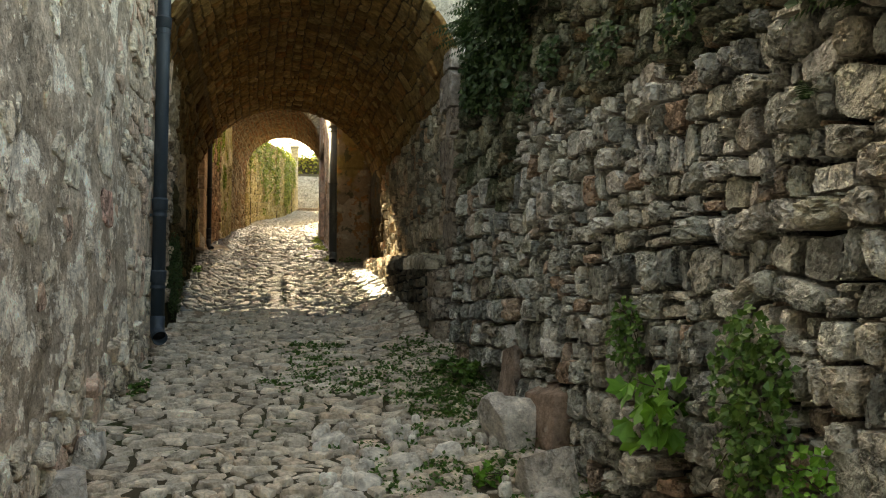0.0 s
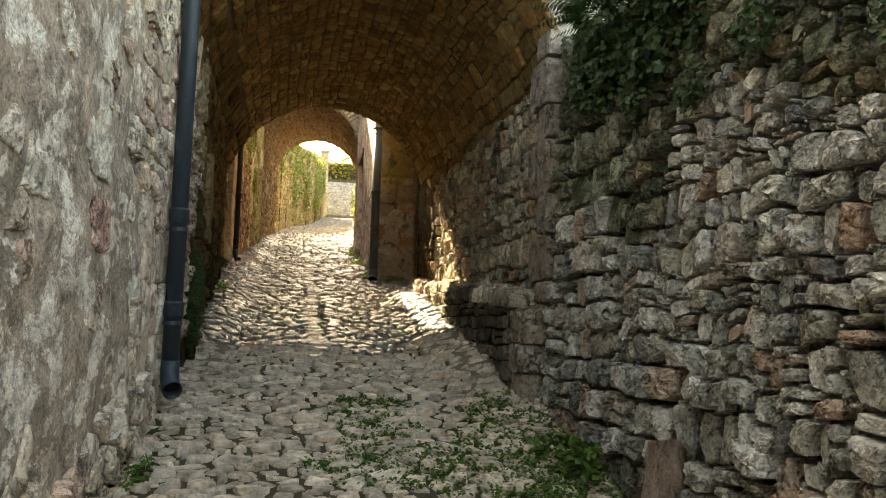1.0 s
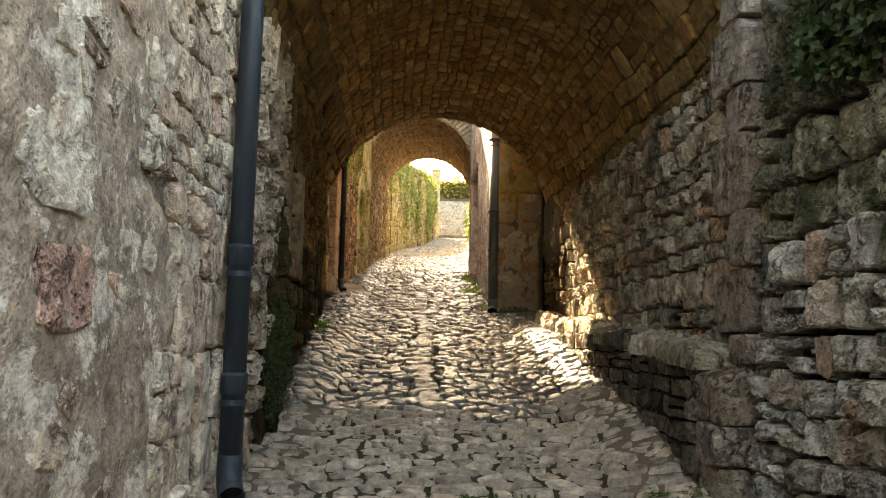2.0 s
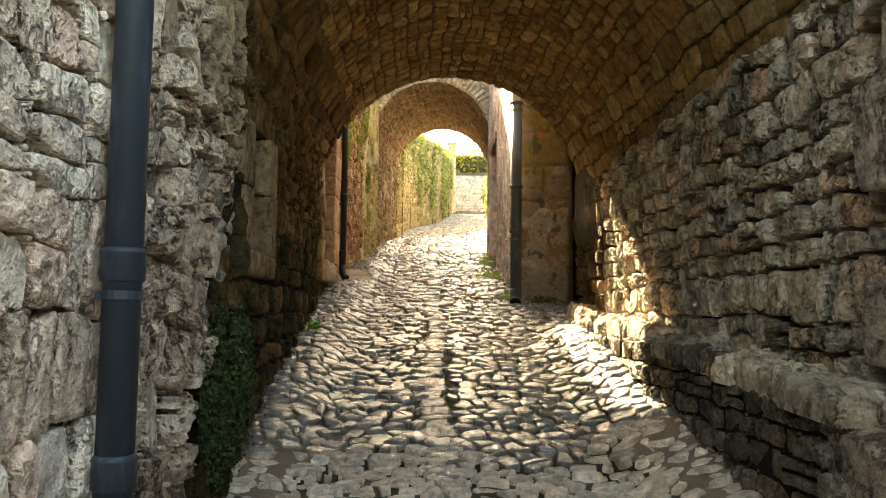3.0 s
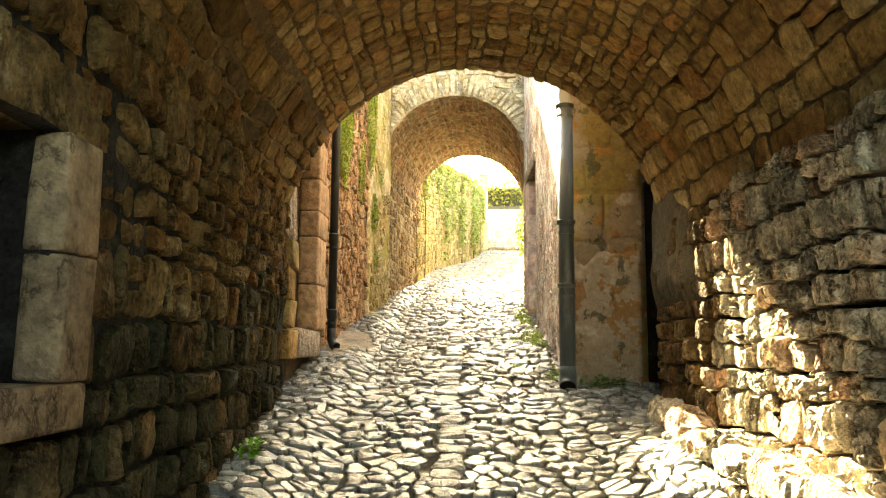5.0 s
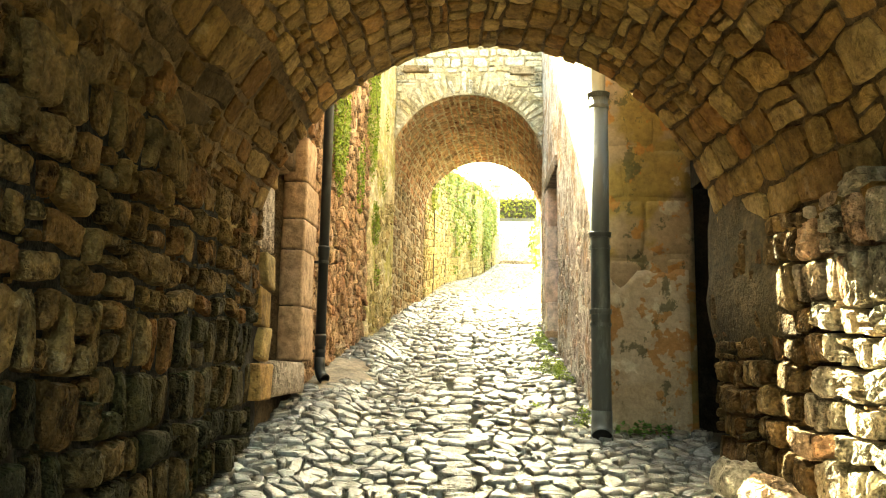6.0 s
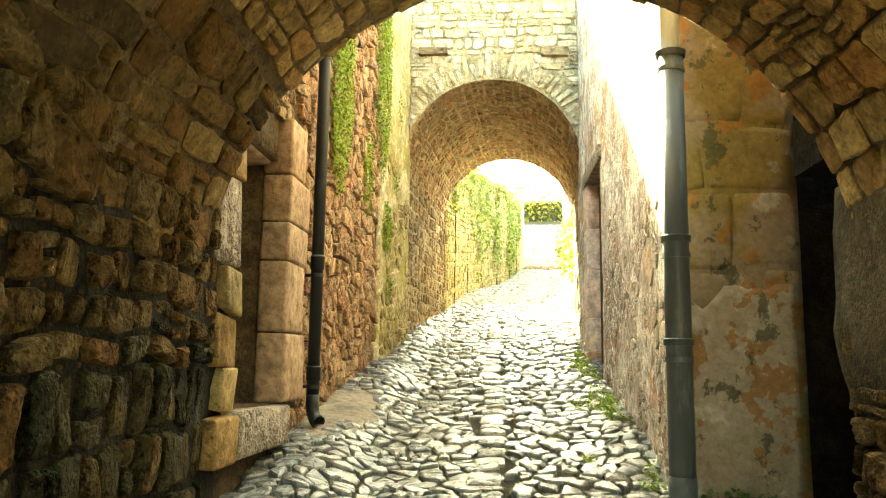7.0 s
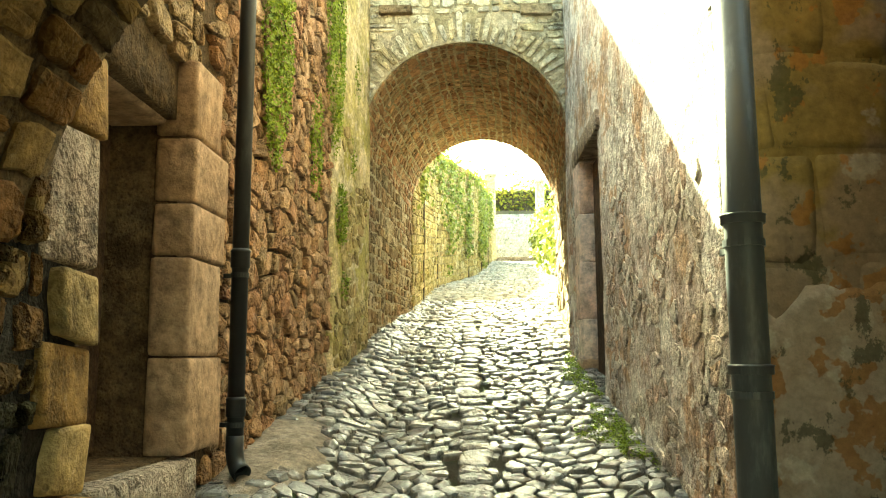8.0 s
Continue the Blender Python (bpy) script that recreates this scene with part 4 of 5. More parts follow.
sheet(bm, span(17.25, 18.59, 0.12), span(2.8, 7.38, 0.2), lambda y, z: (left_x(y) + 0.035 + wob(7, y, z, 1.5, 0.02), y, z), lambda y, z: (left_x(y) - 0.1, y, z))
tagged(part("wall_pier", bm, M_PIER, smooth=True), "plastered pier streaked with moss beside the arch", "wall", kind="structure")

M_REDSLAB = stone_material("red_slab_stone", [(0.27, 0.2, 0.16), (0.3, 0.21, 0.16)], 0.9, 0.35, lichen=0.2, pits=0.1, speckle=0.2)

# ---- loose stones on the lane ----
def boulder(name, label, place, size, seed, turn=0.0, material=None):
    rng = random.Random(seed)
    bm = bmesh.new()
    bmesh.ops.create_icosphere(bm, subdivisions=4, radius=0.66)
    sides = [Vector((sx + rng.uniform(-0.3, 0.3), sy + rng.uniform(-0.3, 0.3), sz + rng.uniform(-0.25, 0.25))).normalized() for sx, sy, sz in ((1, 0, 0), (-1, 0, 0), (0, 1, 0), (0, -1, 0), (0, 0, 1), (0.6, -0.6, 0.5))]
    cuts = [(side, rng.uniform(0.3, 0.42)) for side in sides] + [(Vector((rng.uniform(-1, 1), rng.uniform(-1, 1), rng.uniform(-0.2, 1))).normalized(), rng.uniform(0.36, 0.5)) for _ in range(6)]
    for v in bm.verts:
        for way, d in cuts:
            over = v.co.dot(way) - d
            if over > 0:
                v.co -= way * over
        p = v.co * 3 + Vector((seed, seed * 0.7, 0))
        v.co += v.co.normalized() * (noise.noise(p) * 0.03 + noise.noise(p * 3) * 0.014)
        v.co = Vector((v.co.x * size[0], v.co.y * size[1], v.co.z * size[2]))
    ob = part(name, bm, material or M_BOULDER)
    ob.matrix_world = pose(*place, 0, 0, turn)
    return tagged(ob, label, "stone", group="fallen stones")


def on_lane(x, y, h):
    return (x, y, floor_z(y) + camber(x, y) + h)


boulder("boulder", "large pinkish-grey fallen stone at the wall's foot", on_lane(1.47, 4.5, 0.08), (0.5, 0.5, 0.44), 3, 20)
boulder("boulder", "squarish pale grey fallen stone with a flat face", on_lane(1.36, 3.8, 0.06), (0.32, 0.3, 0.36), 8, -10)
boulder("boulder", "small white block of stone by the wall", on_lane(1.44, 4.95, 0.1), (0.19, 0.17, 0.17), 14, 35)
boulder("boulder", "flat rounded stone lying against the wall's foot", on_lane(-0.86, 4.05, 0.05), (0.2, 0.3, 0.2), 21, 8)
boulder("boulder", "flat rounded stone lying against the wall's foot", on_lane(-0.86, 4.5, 0.06), (0.16, 0.28, 0.24), 25, -6)
for yy, hh, ww, lean in ((4.3, 0.36, 0.32, 7), (5.05, 0.4, 0.26, 5)):
    bm = bmesh.new()
    block(bm, (-0.05, -ww / 2, -0.06), (0.05, ww / 2, hh), 0.014, 0.05)
    bmesh.ops.subdivide_edges(bm, edges=bm.edges[:], cuts=2, use_grid_fill=True)
    for v in bm.verts:
        v.co += Vector((noise.noise(v.co * 9 + Vector((yy, 0, 0))) * 0.02, noise.noise(v.co * 6 + Vector((0, yy, 3))) * 0.025, 0))
    slab = part("slab", bm, M_REDSLAB)
    slab.matrix_world = pose(1.56, yy, floor_z(yy), 0, lean, 4)
    tagged(slab, "reddish stone slab leaning against the rubble wall", "stone", group="fallen stones")
bm = bmesh.new()
block(bm, (-0.2, -0.12, -0.03), (0.2, 0.12, 0.025), 0.012, 0.03)
slab = part("slab", bm, M_COBBLE_FAR, smooth=True)
slab.matrix_world = pose(-0.88, 15.36, floor_z(15.36) + 0.02, 10, 0, 12)
tagged(slab, "dark flat slab lying over a drain in the lane", "stone")

bm = bmesh.new()
drain_earth = lambda x, y: (x, y, lane_z(x, y) + 0.026 - 0.05 * smooth((math.hypot((x + 1.05) / 0.36, (y - 15.3) / 0.85) - 0.5) / 0.6) + 0.02 * noise.noise(Vector((x * 4, y * 3, 3))) + 0.008 * noise.noise(Vector((x * 13, y * 11, 6))))
sheet(bm, span(-1.22, -0.6, 0.04), span(14.3, 16.3, 0.05), drain_earth, lambda x, y: (x, y, floor_z(y) - 0.05))
part("cement_patch", bm, M_CEMENT, pavement, "earthy cement patch round a drain", smooth=True)

# ---- plants ----
def bush_spots(rng, centre, size, count):
    pts = []
    while len(pts) < count:
        p = Vector((rng.uniform(-1, 1), rng.uniform(-1, 1), rng.uniform(-1, 1)))
        if p.length < 1 and noise.noise(p * 2.3 + Vector(centre)) > -0.15:
            pts.append(Vector((p.x * size[0], p.y * size[1], p.z * size[2])))
    return pts


def wall_plant(name, label, place, size, count, leaf, material, seed, lobes=False, stems=5, facing=(-1, -0.3, 0.5)):
    rng = random.Random(seed)
    ob = thing(name, label, "plant", place)
    for k in range(stems):
        bm = bmesh.new()
        end = Vector((-abs(rng.uniform(0.3, 0.9)) * size[0], rng.uniform(-0.8, 0.8) * size[1], rng.uniform(-0.8, 0.8) * size[2]))
        start = Vector((size[0] * 0.9, rng.uniform(-0.2, 0.2) * size[1], rng.uniform(-0.3, 0.3) * size[2]))
        mid = (start + end) / 2 + Vector((0, 0, 0.1 * size[2]))
        tube(bm, [start, mid, end], [0.004, 0.003, 0.002], 5)
        part("stem", bm, M_BARK, ob)
    foliage("leaves", bush_spots(rng, place, size, count), rng, leaf, material, ob, facing, lobes)
    return ob


wall_plant("vine", "bright green lobed vine growing out of the rubble wall", (1.52, 2.98, 1.2), (0.1, 0.17, 0.19), 46, 0.09, M_VINE, 1, True)
wall_plant("creeper", "dark green small-leaved creeper hanging on the rubble wall", (1.56, 2.4, 1.22), (0.09, 0.2, 0.36), 900, 0.032, M_HERB, 2, False, 7)
wall_plant("creeper", "small dark creeper in a joint of the rubble wall", (1.58, 3.34, 1.45), (0.06, 0.14, 0.2), 240, 0.032, M_HERB, 3)
wall_plant("creeper", "yellowish-green sprig low on the rubble wall", (1.54, 2.1, 1.05), (0.06, 0.12, 0.12), 120, 0.03, M_VINE, 4)
wall_plant("herb", "low green herbs at the foot of the wall", on_lane(1.42, 5.9, 0.06), (0.2, 0.5, 0.09), 420, 0.05, M_HERB, 5, False, 6, (0, 0, 1))
wall_plant("herb", "low green herbs between fallen stones", on_lane(1.45, 4.6, 0.05), (0.12, 0.3, 0.08), 150, 0.05, M_HERB, 6, False, 6, (0, 0, 1))
wall_plant("herb", "small green tuft beside a fallen stone", on_lane(1.12, 3.95, 0.04), (0.09, 0.09, 0.06), 60, 0.045, M_VINE, 7, False, 4, (0, 0, 1))
wall_plant("herb", "small green tuft at the foot of the passage wall", on_lane(-1.0, 11.6, 0.05), (0.08, 0.14, 0.07), 70, 0.04, M_VINE, 8, False, 4, (0, 0, 1))
wall_plant("herb", "small green weeds at the foot of the house end", on_lane(1.35, 13.72, 0.04), (0.2, 0.06, 0.06), 90, 0.04, M_HERB, 9, False, 4, (0, 0, 1))
wall_plant("herb", "thin green weeds along the foot of the rendered wall", on_lane(-0.82, 5.8, 0.03), (0.06, 0.35, 0.05), 110, 0.035, M_HERB, 10, False, 4, (0, 0, 1))
wall_plant("moss_patch", "yellow-green moss and small plants hanging on the reddish wall", (-1.14, 15.6, 5.6), (0.07, 0.34, 1.1), 7000, 0.026, M_MOSS, 11, False, 6, (1, -0.3, 0.2))
wall_plant("moss_patch", "yellow-green moss streak on the plastered pier", (-1.06, 17.3, 6.2), (0.06, 0.36, 1.2), 7000, 0.026, M_MOSS, 12, False, 6, (1, -0.3, 0.2))
for k, (yy, zz, a, b) in enumerate(((17.45, 4.55, 0.16, 0.3), (18.2, 4.3, 0.2, 0.16), (18.1, 5.9, 0.2, 0.5), (17.6, 3.95, 0.14, 0.14))):
    wall_plant("moss_patch", "tuft of green moss on the pier", (-1.02, yy, zz), (0.05, a, b), int(7000 * a * b * 2), 0.026, M_MOSS, 60 + k, False, 4, (1, -0.3, 0.2))
wall_plant("moss_patch", "tuft of green moss on the pier", (-1.02, 17.9, 5.15), (0.05, 0.16, 0.22), 480, 0.026, M_MOSS, 13, False, 4, (1, -0.3, 0.2))


def fern(label, place, length, fronds, seed, way=(-1, -0.4, 0.3)):
    """A fern of arching fronds, each a rib with two rows of leaflets."""
    rng = random.Random(seed)
    ob = thing("fern", label, "fern", place)
    for k in range(fronds):
        d = (Vector(way) + Vector((rng.uniform(-0.8, 0.8), rng.uniform(-1, 1), rng.uniform(-0.2, 0.8)))).normalized()
        side = d.cross(Vector((0, 0, 1))).normalized()
        verts, faces = [], []
        l = length * rng.uniform(0.6, 1.1)
        last = Vector()
        for j in range(14):
            t = (j + 1) / 14
            p = d * l * t + Vector((0, 0, 0.25 * l * t - 0.75 * l * t * t))
            w = l * 0.2 * math.sin(math.pi * min(1, t * 0.85 + 0.15)) + 0.006
            step = (p - last)
            for s in (-1, 1):
                n = len(verts)
                verts += [last, last + step * 0.7, last + side * s * w + step * 0.6 + Vector((0, 0, -0.15 * w))]
                faces.append((n, n + 1, n + 2))
            last = p
        from_lists("frond", verts, faces, M_FERN, ob, smooth=False)
    return ob


for k in range(18):
    yy = 4.4 + 0.125 * k
    fern("dark green fern hanging from the top of the rubble wall", (1.68, yy, 3.42 + 0.05 * yy + 0.09 * (k % 3)), 0.42, 9, 130 + k)
fern("bright fern growing from a joint high in the rubble wall", (1.68, 1.98, 2.42), 0.32, 8, 50)
fern("bright fern growing from a joint high in the rubble wall", (1.68, 1.7, 2.45), 0.34, 8, 51)
fern("tiny fern in a joint of the rubble wall", (1.66, 2.2, 2.2), 0.12, 6, 52)
for k, (yy, zz) in enumerate(((2.35, 2.95), (2.7, 3.1), (3.3, 3.25), (4.3, 3.5), (5.0, 3.55), (5.4, 3.4))):
    fern("dark green fern hanging from the top of the rubble wall", (1.7, yy, zz), 0.34, 9, 160 + k)
wall_plant("shrub", "dark creeper hanging over the rubble wall beside the vault", (1.64, 6.05, 3.42), (0.1, 0.42, 0.3), 1200, 0.05, M_FERN, 31, False, 8)
wall_plant("shrub", "dark creeper hanging over the rubble wall beside the vault", (1.66, 5.3, 3.35), (0.1, 0.5, 0.26), 900, 0.05, M_FERN, 32, False, 8)
wall_plant("shrub", "dark overhanging shrub on top of the rubble wall", (1.66, 5.6, 3.62), (0.2, 0.9, 0.22), 900, 0.05, M_FERN, 15, False, 8)

# Extra shrubs, added above the view to shade the upper stones.
for k in range(3):
    yy = 4.1 + 0.6 * k
    wall_plant("shrub", "dark overhanging shrub on top of the rubble wall", (1.64, yy, 3.45 + 0.06 * yy), (0.26, 0.4, 0.2), 700, 0.055, M_FERN, 200 + k, False, 5)
for k, (yy, zz) in enumerate(((4.9, 2.95), (4.4, 3.05), (3.6, 2.85), (5.5, 3.1), (2.9, 2.75))):
    wall_plant("creeper", "small dark creeper in a joint of the rubble wall", (1.63, yy, zz), (0.05, 0.16, 0.14), 160, 0.035, M_FERN, 220 + k)
wall_plant("shrub", "dark creeper hanging from a joint high in the rubble wall", (1.66, 1.8, 2.62), (0.14, 0.5, 0.2), 700, 0.05, M_FERN, 18, False, 6)
wall_plant("moss_patch", "tuft of yellow-green moss on the reddish wall", (-1.12, 16.75, 5.0), (0.05, 0.2, 0.5), 1500, 0.026, M_MOSS, 19, False, 4, (1, -0.3, 0.2))

for k, (xx, yy) in enumerate(((1.3, 4.75), (1.15, 5.0), (1.3, 5.25), (1.2, 5.5), (1.4, 5.75), (0.95, 4.7))):
    wall_plant("moss_patch", "low green weeds and moss spread along the lane's edge", on_lane(xx, yy, 0.025), (0.26, 0.14, 0.03), 260, 0.024, M_HERB, 80 + k, False, 0, (0, 0, 1))
# moss and small weeds in the joints of the lane
rng = random.Random(55)
spots = []
while len(spots) < 11000:
    x, y = rng.uniform(-0.9, 1.6), rng.uniform(2.2, 7.2)
    if noise.noise(Vector((x * 1.4, y * 1.1, 3))) + 0.5 * noise.noise(Vector((x * 5, y * 5, 8))) + 0.4 * x - 0.1 * abs(y - 5.4) > 0.28:
        spots.append(Vector((x, y, lane_z(x, y) + rng.uniform(-0.004, 0.03))))
tagged(foliage("weeds", spots, rng, 0.026, M_HERB, None, (0, 0, 1)), "tiny weeds and moss in the joints of the lane", "weeds", kind="stuff")

wall_plant("moss_patch", "dark damp moss low on the passage wall", (-0.91, 8.3, 1.95), (0.05, 0.5, 0.45), 3200, 0.02, M_FERN, 20, False, 0, (1, -0.3, 0.3))
spots = []
while len(spots) < 3600:
    x, y = rng.uniform(0.5, 1.04), rng.uniform(13.95, 18.4)
    if noise.noise(Vector((x * 2.4, y * 1.3, 13))) + 0.4 * noise.noise(Vector((x * 6, y * 6, 8))) + 1.3 * (x - 0.85) > 0.2:
        spots.append(Vector((x, y, lane_z(x, y) + rng.uniform(0.0, 0.035))))
tagged(foliage("weeds", spots, rng, 0.018, M_MOSS, None, (0, 0, 1)), "moss between the cobbles along the house wall", "weeds", kind="stuff")

# ---- beyond the second arch ----
def ivy_on_wall(label, y0, y1, k0, k1, count, seed, leaf, material):
    rng = random.Random(seed)
    ob = thing("ivy", label, "ivy", (bend(GARDEN, y0), y0, floor_z(y0)))
    spots = []
    while len(spots) < count:
        y, k = rng.uniform(y0, y1), rng.uniform(k0, k1)
        if noise.noise(Vector((y * 1.3, k * 1.1, seed))) + 0.35 * noise.noise(Vector((y * 3, k * 9, 2))) + 0.6 * (k - 0.75) > 0.15:
            z = floor_z(y) - 0.3 + k * (3.5 - 0.05 * (y - 22))
            spots.append(Vector((bend(GARDEN, y) + rng.uniform(0.03, 0.16), y, z)) - Vector(ob.location))
    foliage("leaves", spots, rng, leaf, material, ob, (1, -0.5, 0.4))
    for k in range(5):
        y = y0 + (y1 - y0) * (k + 0.5) / 5
        bm = bmesh.new()
        tube(bm, [Vector((bend(GARDEN, y) + 0.04, y, floor_z(y))) - Vector(ob.location), Vector((bend(GARDEN, y) + 0.04, y + 0.2, floor_z(y) + 2.6)) - Vector(ob.location)], 0.015, 5)
        part("stem", bm, M_BARK, ob)


ivy_on_wall("yellow-green ivy spilling over the garden wall", 22.4, 38, 0.12, 1.04, 4200, 81, 0.085, M_IVY)
wall_plant("shrub", "pale green shrub by the pale garden wall", (2.35, 30.5, 6.3), (0.5, 2.2, 1.1), 900, 0.16, M_IVY, 16, False, 6)
wall_plant("shrub", "pale green shrub by the pale garden wall", (2.6, 36.0, 7.2), (0.5, 1.6, 1.0), 700, 0.16, M_IVY, 17, False, 6)


def pier(label, x, y, w, h):
    ob = thing("gate_pier", label, "pier", (x, y, floor_z(y)), group="piers at the steps")
    z, n = 0.0, 5
    for k in range(n):
        bm = bmesh.new()
        block(bm, (-w / 2, -w / 2, z - (0.2 if k == 0 else 0)), (w / 2, w / 2, z + h / n - 0.01), 0.015, 0.008)
        part("stone", bm, M_PALE, ob)
        z += h / n
    bm = bmesh.new()
    block(bm, (-w * 0.62, -w * 0.62, z), (w * 0.62, w * 0.62, z + 0.09), 0.02, 0.005)
    part("cap", bm, M_PALE, ob)


pier("white stone gate pier at the foot of the steps", 0.98, 39.1, 0.36, 3.2)
pier("white stone gate pier at the foot of the steps", 2.85, 39.7, 0.3, 3.0)
hedge_z = floor_z(39.3) + 2.6
hedge = thing("hedge", "clipped dark hedge with yellow tips above the steps", "hedge", (2.2, 43.6, hedge_z))
rng = random.Random(90)
foliage("leaves", [Vector((rng.uniform(-2.4, 2.4), rng.uniform(-0.4, 0.4), rng.uniform(0, 1.15) * (0.85 + 0.15 * noise.noise(Vector((k * 0.01, 0, 0)))))) for k in range(3600)], rng, 0.13, M_HEDGE, hedge, (0, -1, 0.6))
bm = bmesh.new()
block(bm, (-2.3, -0.25, -0.1), (2.3, 0.25, 0.95), 0.1, 0.05)
part("core", bm, M_BARK, hedge)
bm = bmesh.new()
block(bm, (-1.5, 42.9, 5.5), (6.0, 47.0, hedge_z - 0.01))
tagged(part("terrace", bm, M_EARTH), "earth terrace behind the steps", "ground", kind="structure")


def tree(label, place, height, spread, seed):
    rng = random.Random(seed)
    ob = thing("tree", label, "tree", place, group="trees on the terrace")
    bm = bmesh.new()
    tube(bm, [(0, 0, -0.2), (0.05, 0, height * 0.25), (0.1, 0.08, height * 0.55)], [0.16, 0.12, 0.06], 9)
    tips = []
    for k in range(9):
        a = rng.uniform(0, 6.28)
        s = height * rng.uniform(0.28, 0.52)
        tip = Vector((math.cos(a) * spread * rng.uniform(0.4, 0.9), math.sin(a) * spread * rng.uniform(0.4, 0.9), s + height * rng.uniform(0.15, 0.45)))
        tube(bm, [(0.06, 0.03, s), tip * 0.5 + Vector((0, 0, s * 0.6)), tip], [0.05, 0.03, 0.012], 6)
        tips.append(tip)
    part("trunk", bm, M_BARK, ob)
    spots = []
    for tip in tips:
        r = spread * rng.uniform(0.3, 0.5)
        spots += [tip + Vector((rng.gauss(0, r * 0.55), rng.gauss(0, r * 0.55), rng.gauss(0, r * 0.45))) for _ in range(420)]
    foliage("crown", spots, rng, 0.16, M_TREE, ob, (0, -0.5, 0.8))


tree("light green leafy tree behind the hedge", (3.9, 48.5, hedge_z - 1.6), 4.6, 2.2, 101)
tree("light green leafy tree over the garden wall", (-2.6, 36, 6.0), 5.5, 2.2, 103)

# ---- stones of walls, vault and paving ----
ROCK = ((1.0, 0.5, 0.25), (0.9, 0.9, 0.22), (0.62, 1.0, 0.26), (0.25, 1.02, 0.2))
WORN = ((1.0, 0.35, 0.15), (0.88, 0.84, 0.14), (0.6, 1.0, 0.1), (0.22, 1.03, 0.06))
place_right = lambda u, v, h: (right_x(u, v) - h, u, v)
low_right = lambda u, v: v < floor_z(u) + 0.62 + 0.25 * noise.noise(Vector((u * 1.1, 0, 3)))
top_right = lambda u, v: v < 3.42 + 0.06 * u and v > floor_z(u) - 0.15
masonry(wall_right, "stone", field(courses(-1, 6.95, -0.6, 2.6, (0.1, 0.2), (0.1, 0.3), 14, 0.14), 301, 0.4, 0.5), place_right, M_RUBBLE, 15, 0.013, (0.01, 0.08), 0.13, (5, 9), 0.06, near=lambda u, v: 1.2 < u < 6.9, limit=110, keep=lambda u, v: top_right(u, v) and low_right(u, v - 0.1), rings=ROCK, crag=True, rough=0.12, tilt=0.2)
mossy = lambda u, v: v > 2.42 + 0.09 * u - 0.5 * smooth((u - 4.8) / 1.0) + 0.45 * noise.noise(Vector((u * 1.2, v * 1.2, 4)))
wall_cells = field(courses(-1, 5.7, -0.6, 3.75, (0.075, 0.165), (0.075, 0.22), 11, 0.12), 302, 0.42, 0.6)
masonry(wall_right, "stone", wall_cells, place_right, M_RUBBLE, 12, 0.0125, (-0.005, 0.07), 0.13, (5, 9), 0.09, near=lambda u, v: 1.4 < u < 4.6 and v < floor_z(u) + 2.2, limit=190, keep=lambda u, v: top_right(u, v) and not low_right(u, v) and not mossy(u, v), rings=ROCK, crag=True, rough=0.15, tilt=0.16)
masonry(wall_right, "stone", wall_cells, place_right, M_MOSSY, 17, 0.0125, (-0.005, 0.07), 0.13, (5, 9), 0.09, keep=lambda u, v: top_right(u, v) and not low_right(u, v) and mossy(u, v), rings=ROCK, crag=True, rough=0.15, tilt=0.16)
masonry(wall_right, "stone", field(courses(5.72, 6.93, 0.6, 3.9, (0.12, 0.3), (0.12, 0.36), 13, 0.25), 303, 0.34, 0.5), place_right, M_RUBBLE, 16, 0.017, (0.0, 0.08), 0.13, (5, 9), 0.05, near=lambda u, v: True, limit=80, keep=lambda u, v: top_right(u, v) and not low_right(u, v) and not mossy(u, v), rings=ROCK, crag=True, rough=0.15, tilt=0.2)
masonry(wall_right, "stone", field(courses(5.72, 6.93, 0.6, 3.9, (0.12, 0.3), (0.12, 0.36), 13, 0.25), 303, 0.34, 0.5), place_right, M_MOSSY, 18, 0.017, (0.0, 0.08), 0.13, (5, 9), 0.05, near=lambda u, v: True, limit=80, keep=lambda u, v: top_right(u, v) and not low_right(u, v) and mossy(u, v), rings=ROCK, crag=True, rough=0.15, tilt=0.2)
place_pr = lambda u, v, h: (1.69 - h, u, v)
right_cells = field(courses(7.35, 13.2, 1.2, 3.75, (0.1, 0.22), (0.09, 0.28), 21, 0.1), 304, 0.3, 0.3)
# Beyond the sun patch the stones take a darker colour in place of shade.
past_sun = lambda u, v: u > 11.85 + 0.25 * noise.noise(Vector((v * 2.5, 1, 2)))
masonry(wall_passage_right, "stone", right_cells, place_pr, M_TUNNEL, 22, 0.013, (0.005, 0.05), 0.11, (5, 9), 0.06, near=lambda u, v: v > floor_z(u) + 0.3, limit=230, keep=lambda u, v: v > floor_z(u) - 0.1 and not past_sun(u, v), rings=ROCK, crag=True, tilt=0.12, rough=0.15)
masonry(wall_passage_right, "stone", right_cells, place_pr, M_EXITWALL, 23, 0.012, (-0.01, 0.06), 0.11, (5, 9), 0.06, near=lambda u, v: True, limit=70, keep=lambda u, v: v > floor_z(u) - 0.1 and past_sun(u, v), rings=WORN, crag=True, tilt=0.16, rough=0.15)
place_pl = lambda u, v, h: (left_x(u) - 0.01 + h, u, v)
mouth_cells = field(courses(6.98, 8.62, 1.1, 4.0, (0.1, 0.28), (0.1, 0.32), 31, 0.2), 305, 0.45, 0.8)
mouth_rings = ((1.0, 0.6, 0.3), (0.88, 0.9, 0.3), (0.62, 1.0, 0.34), (0.28, 1.05, 0.3))
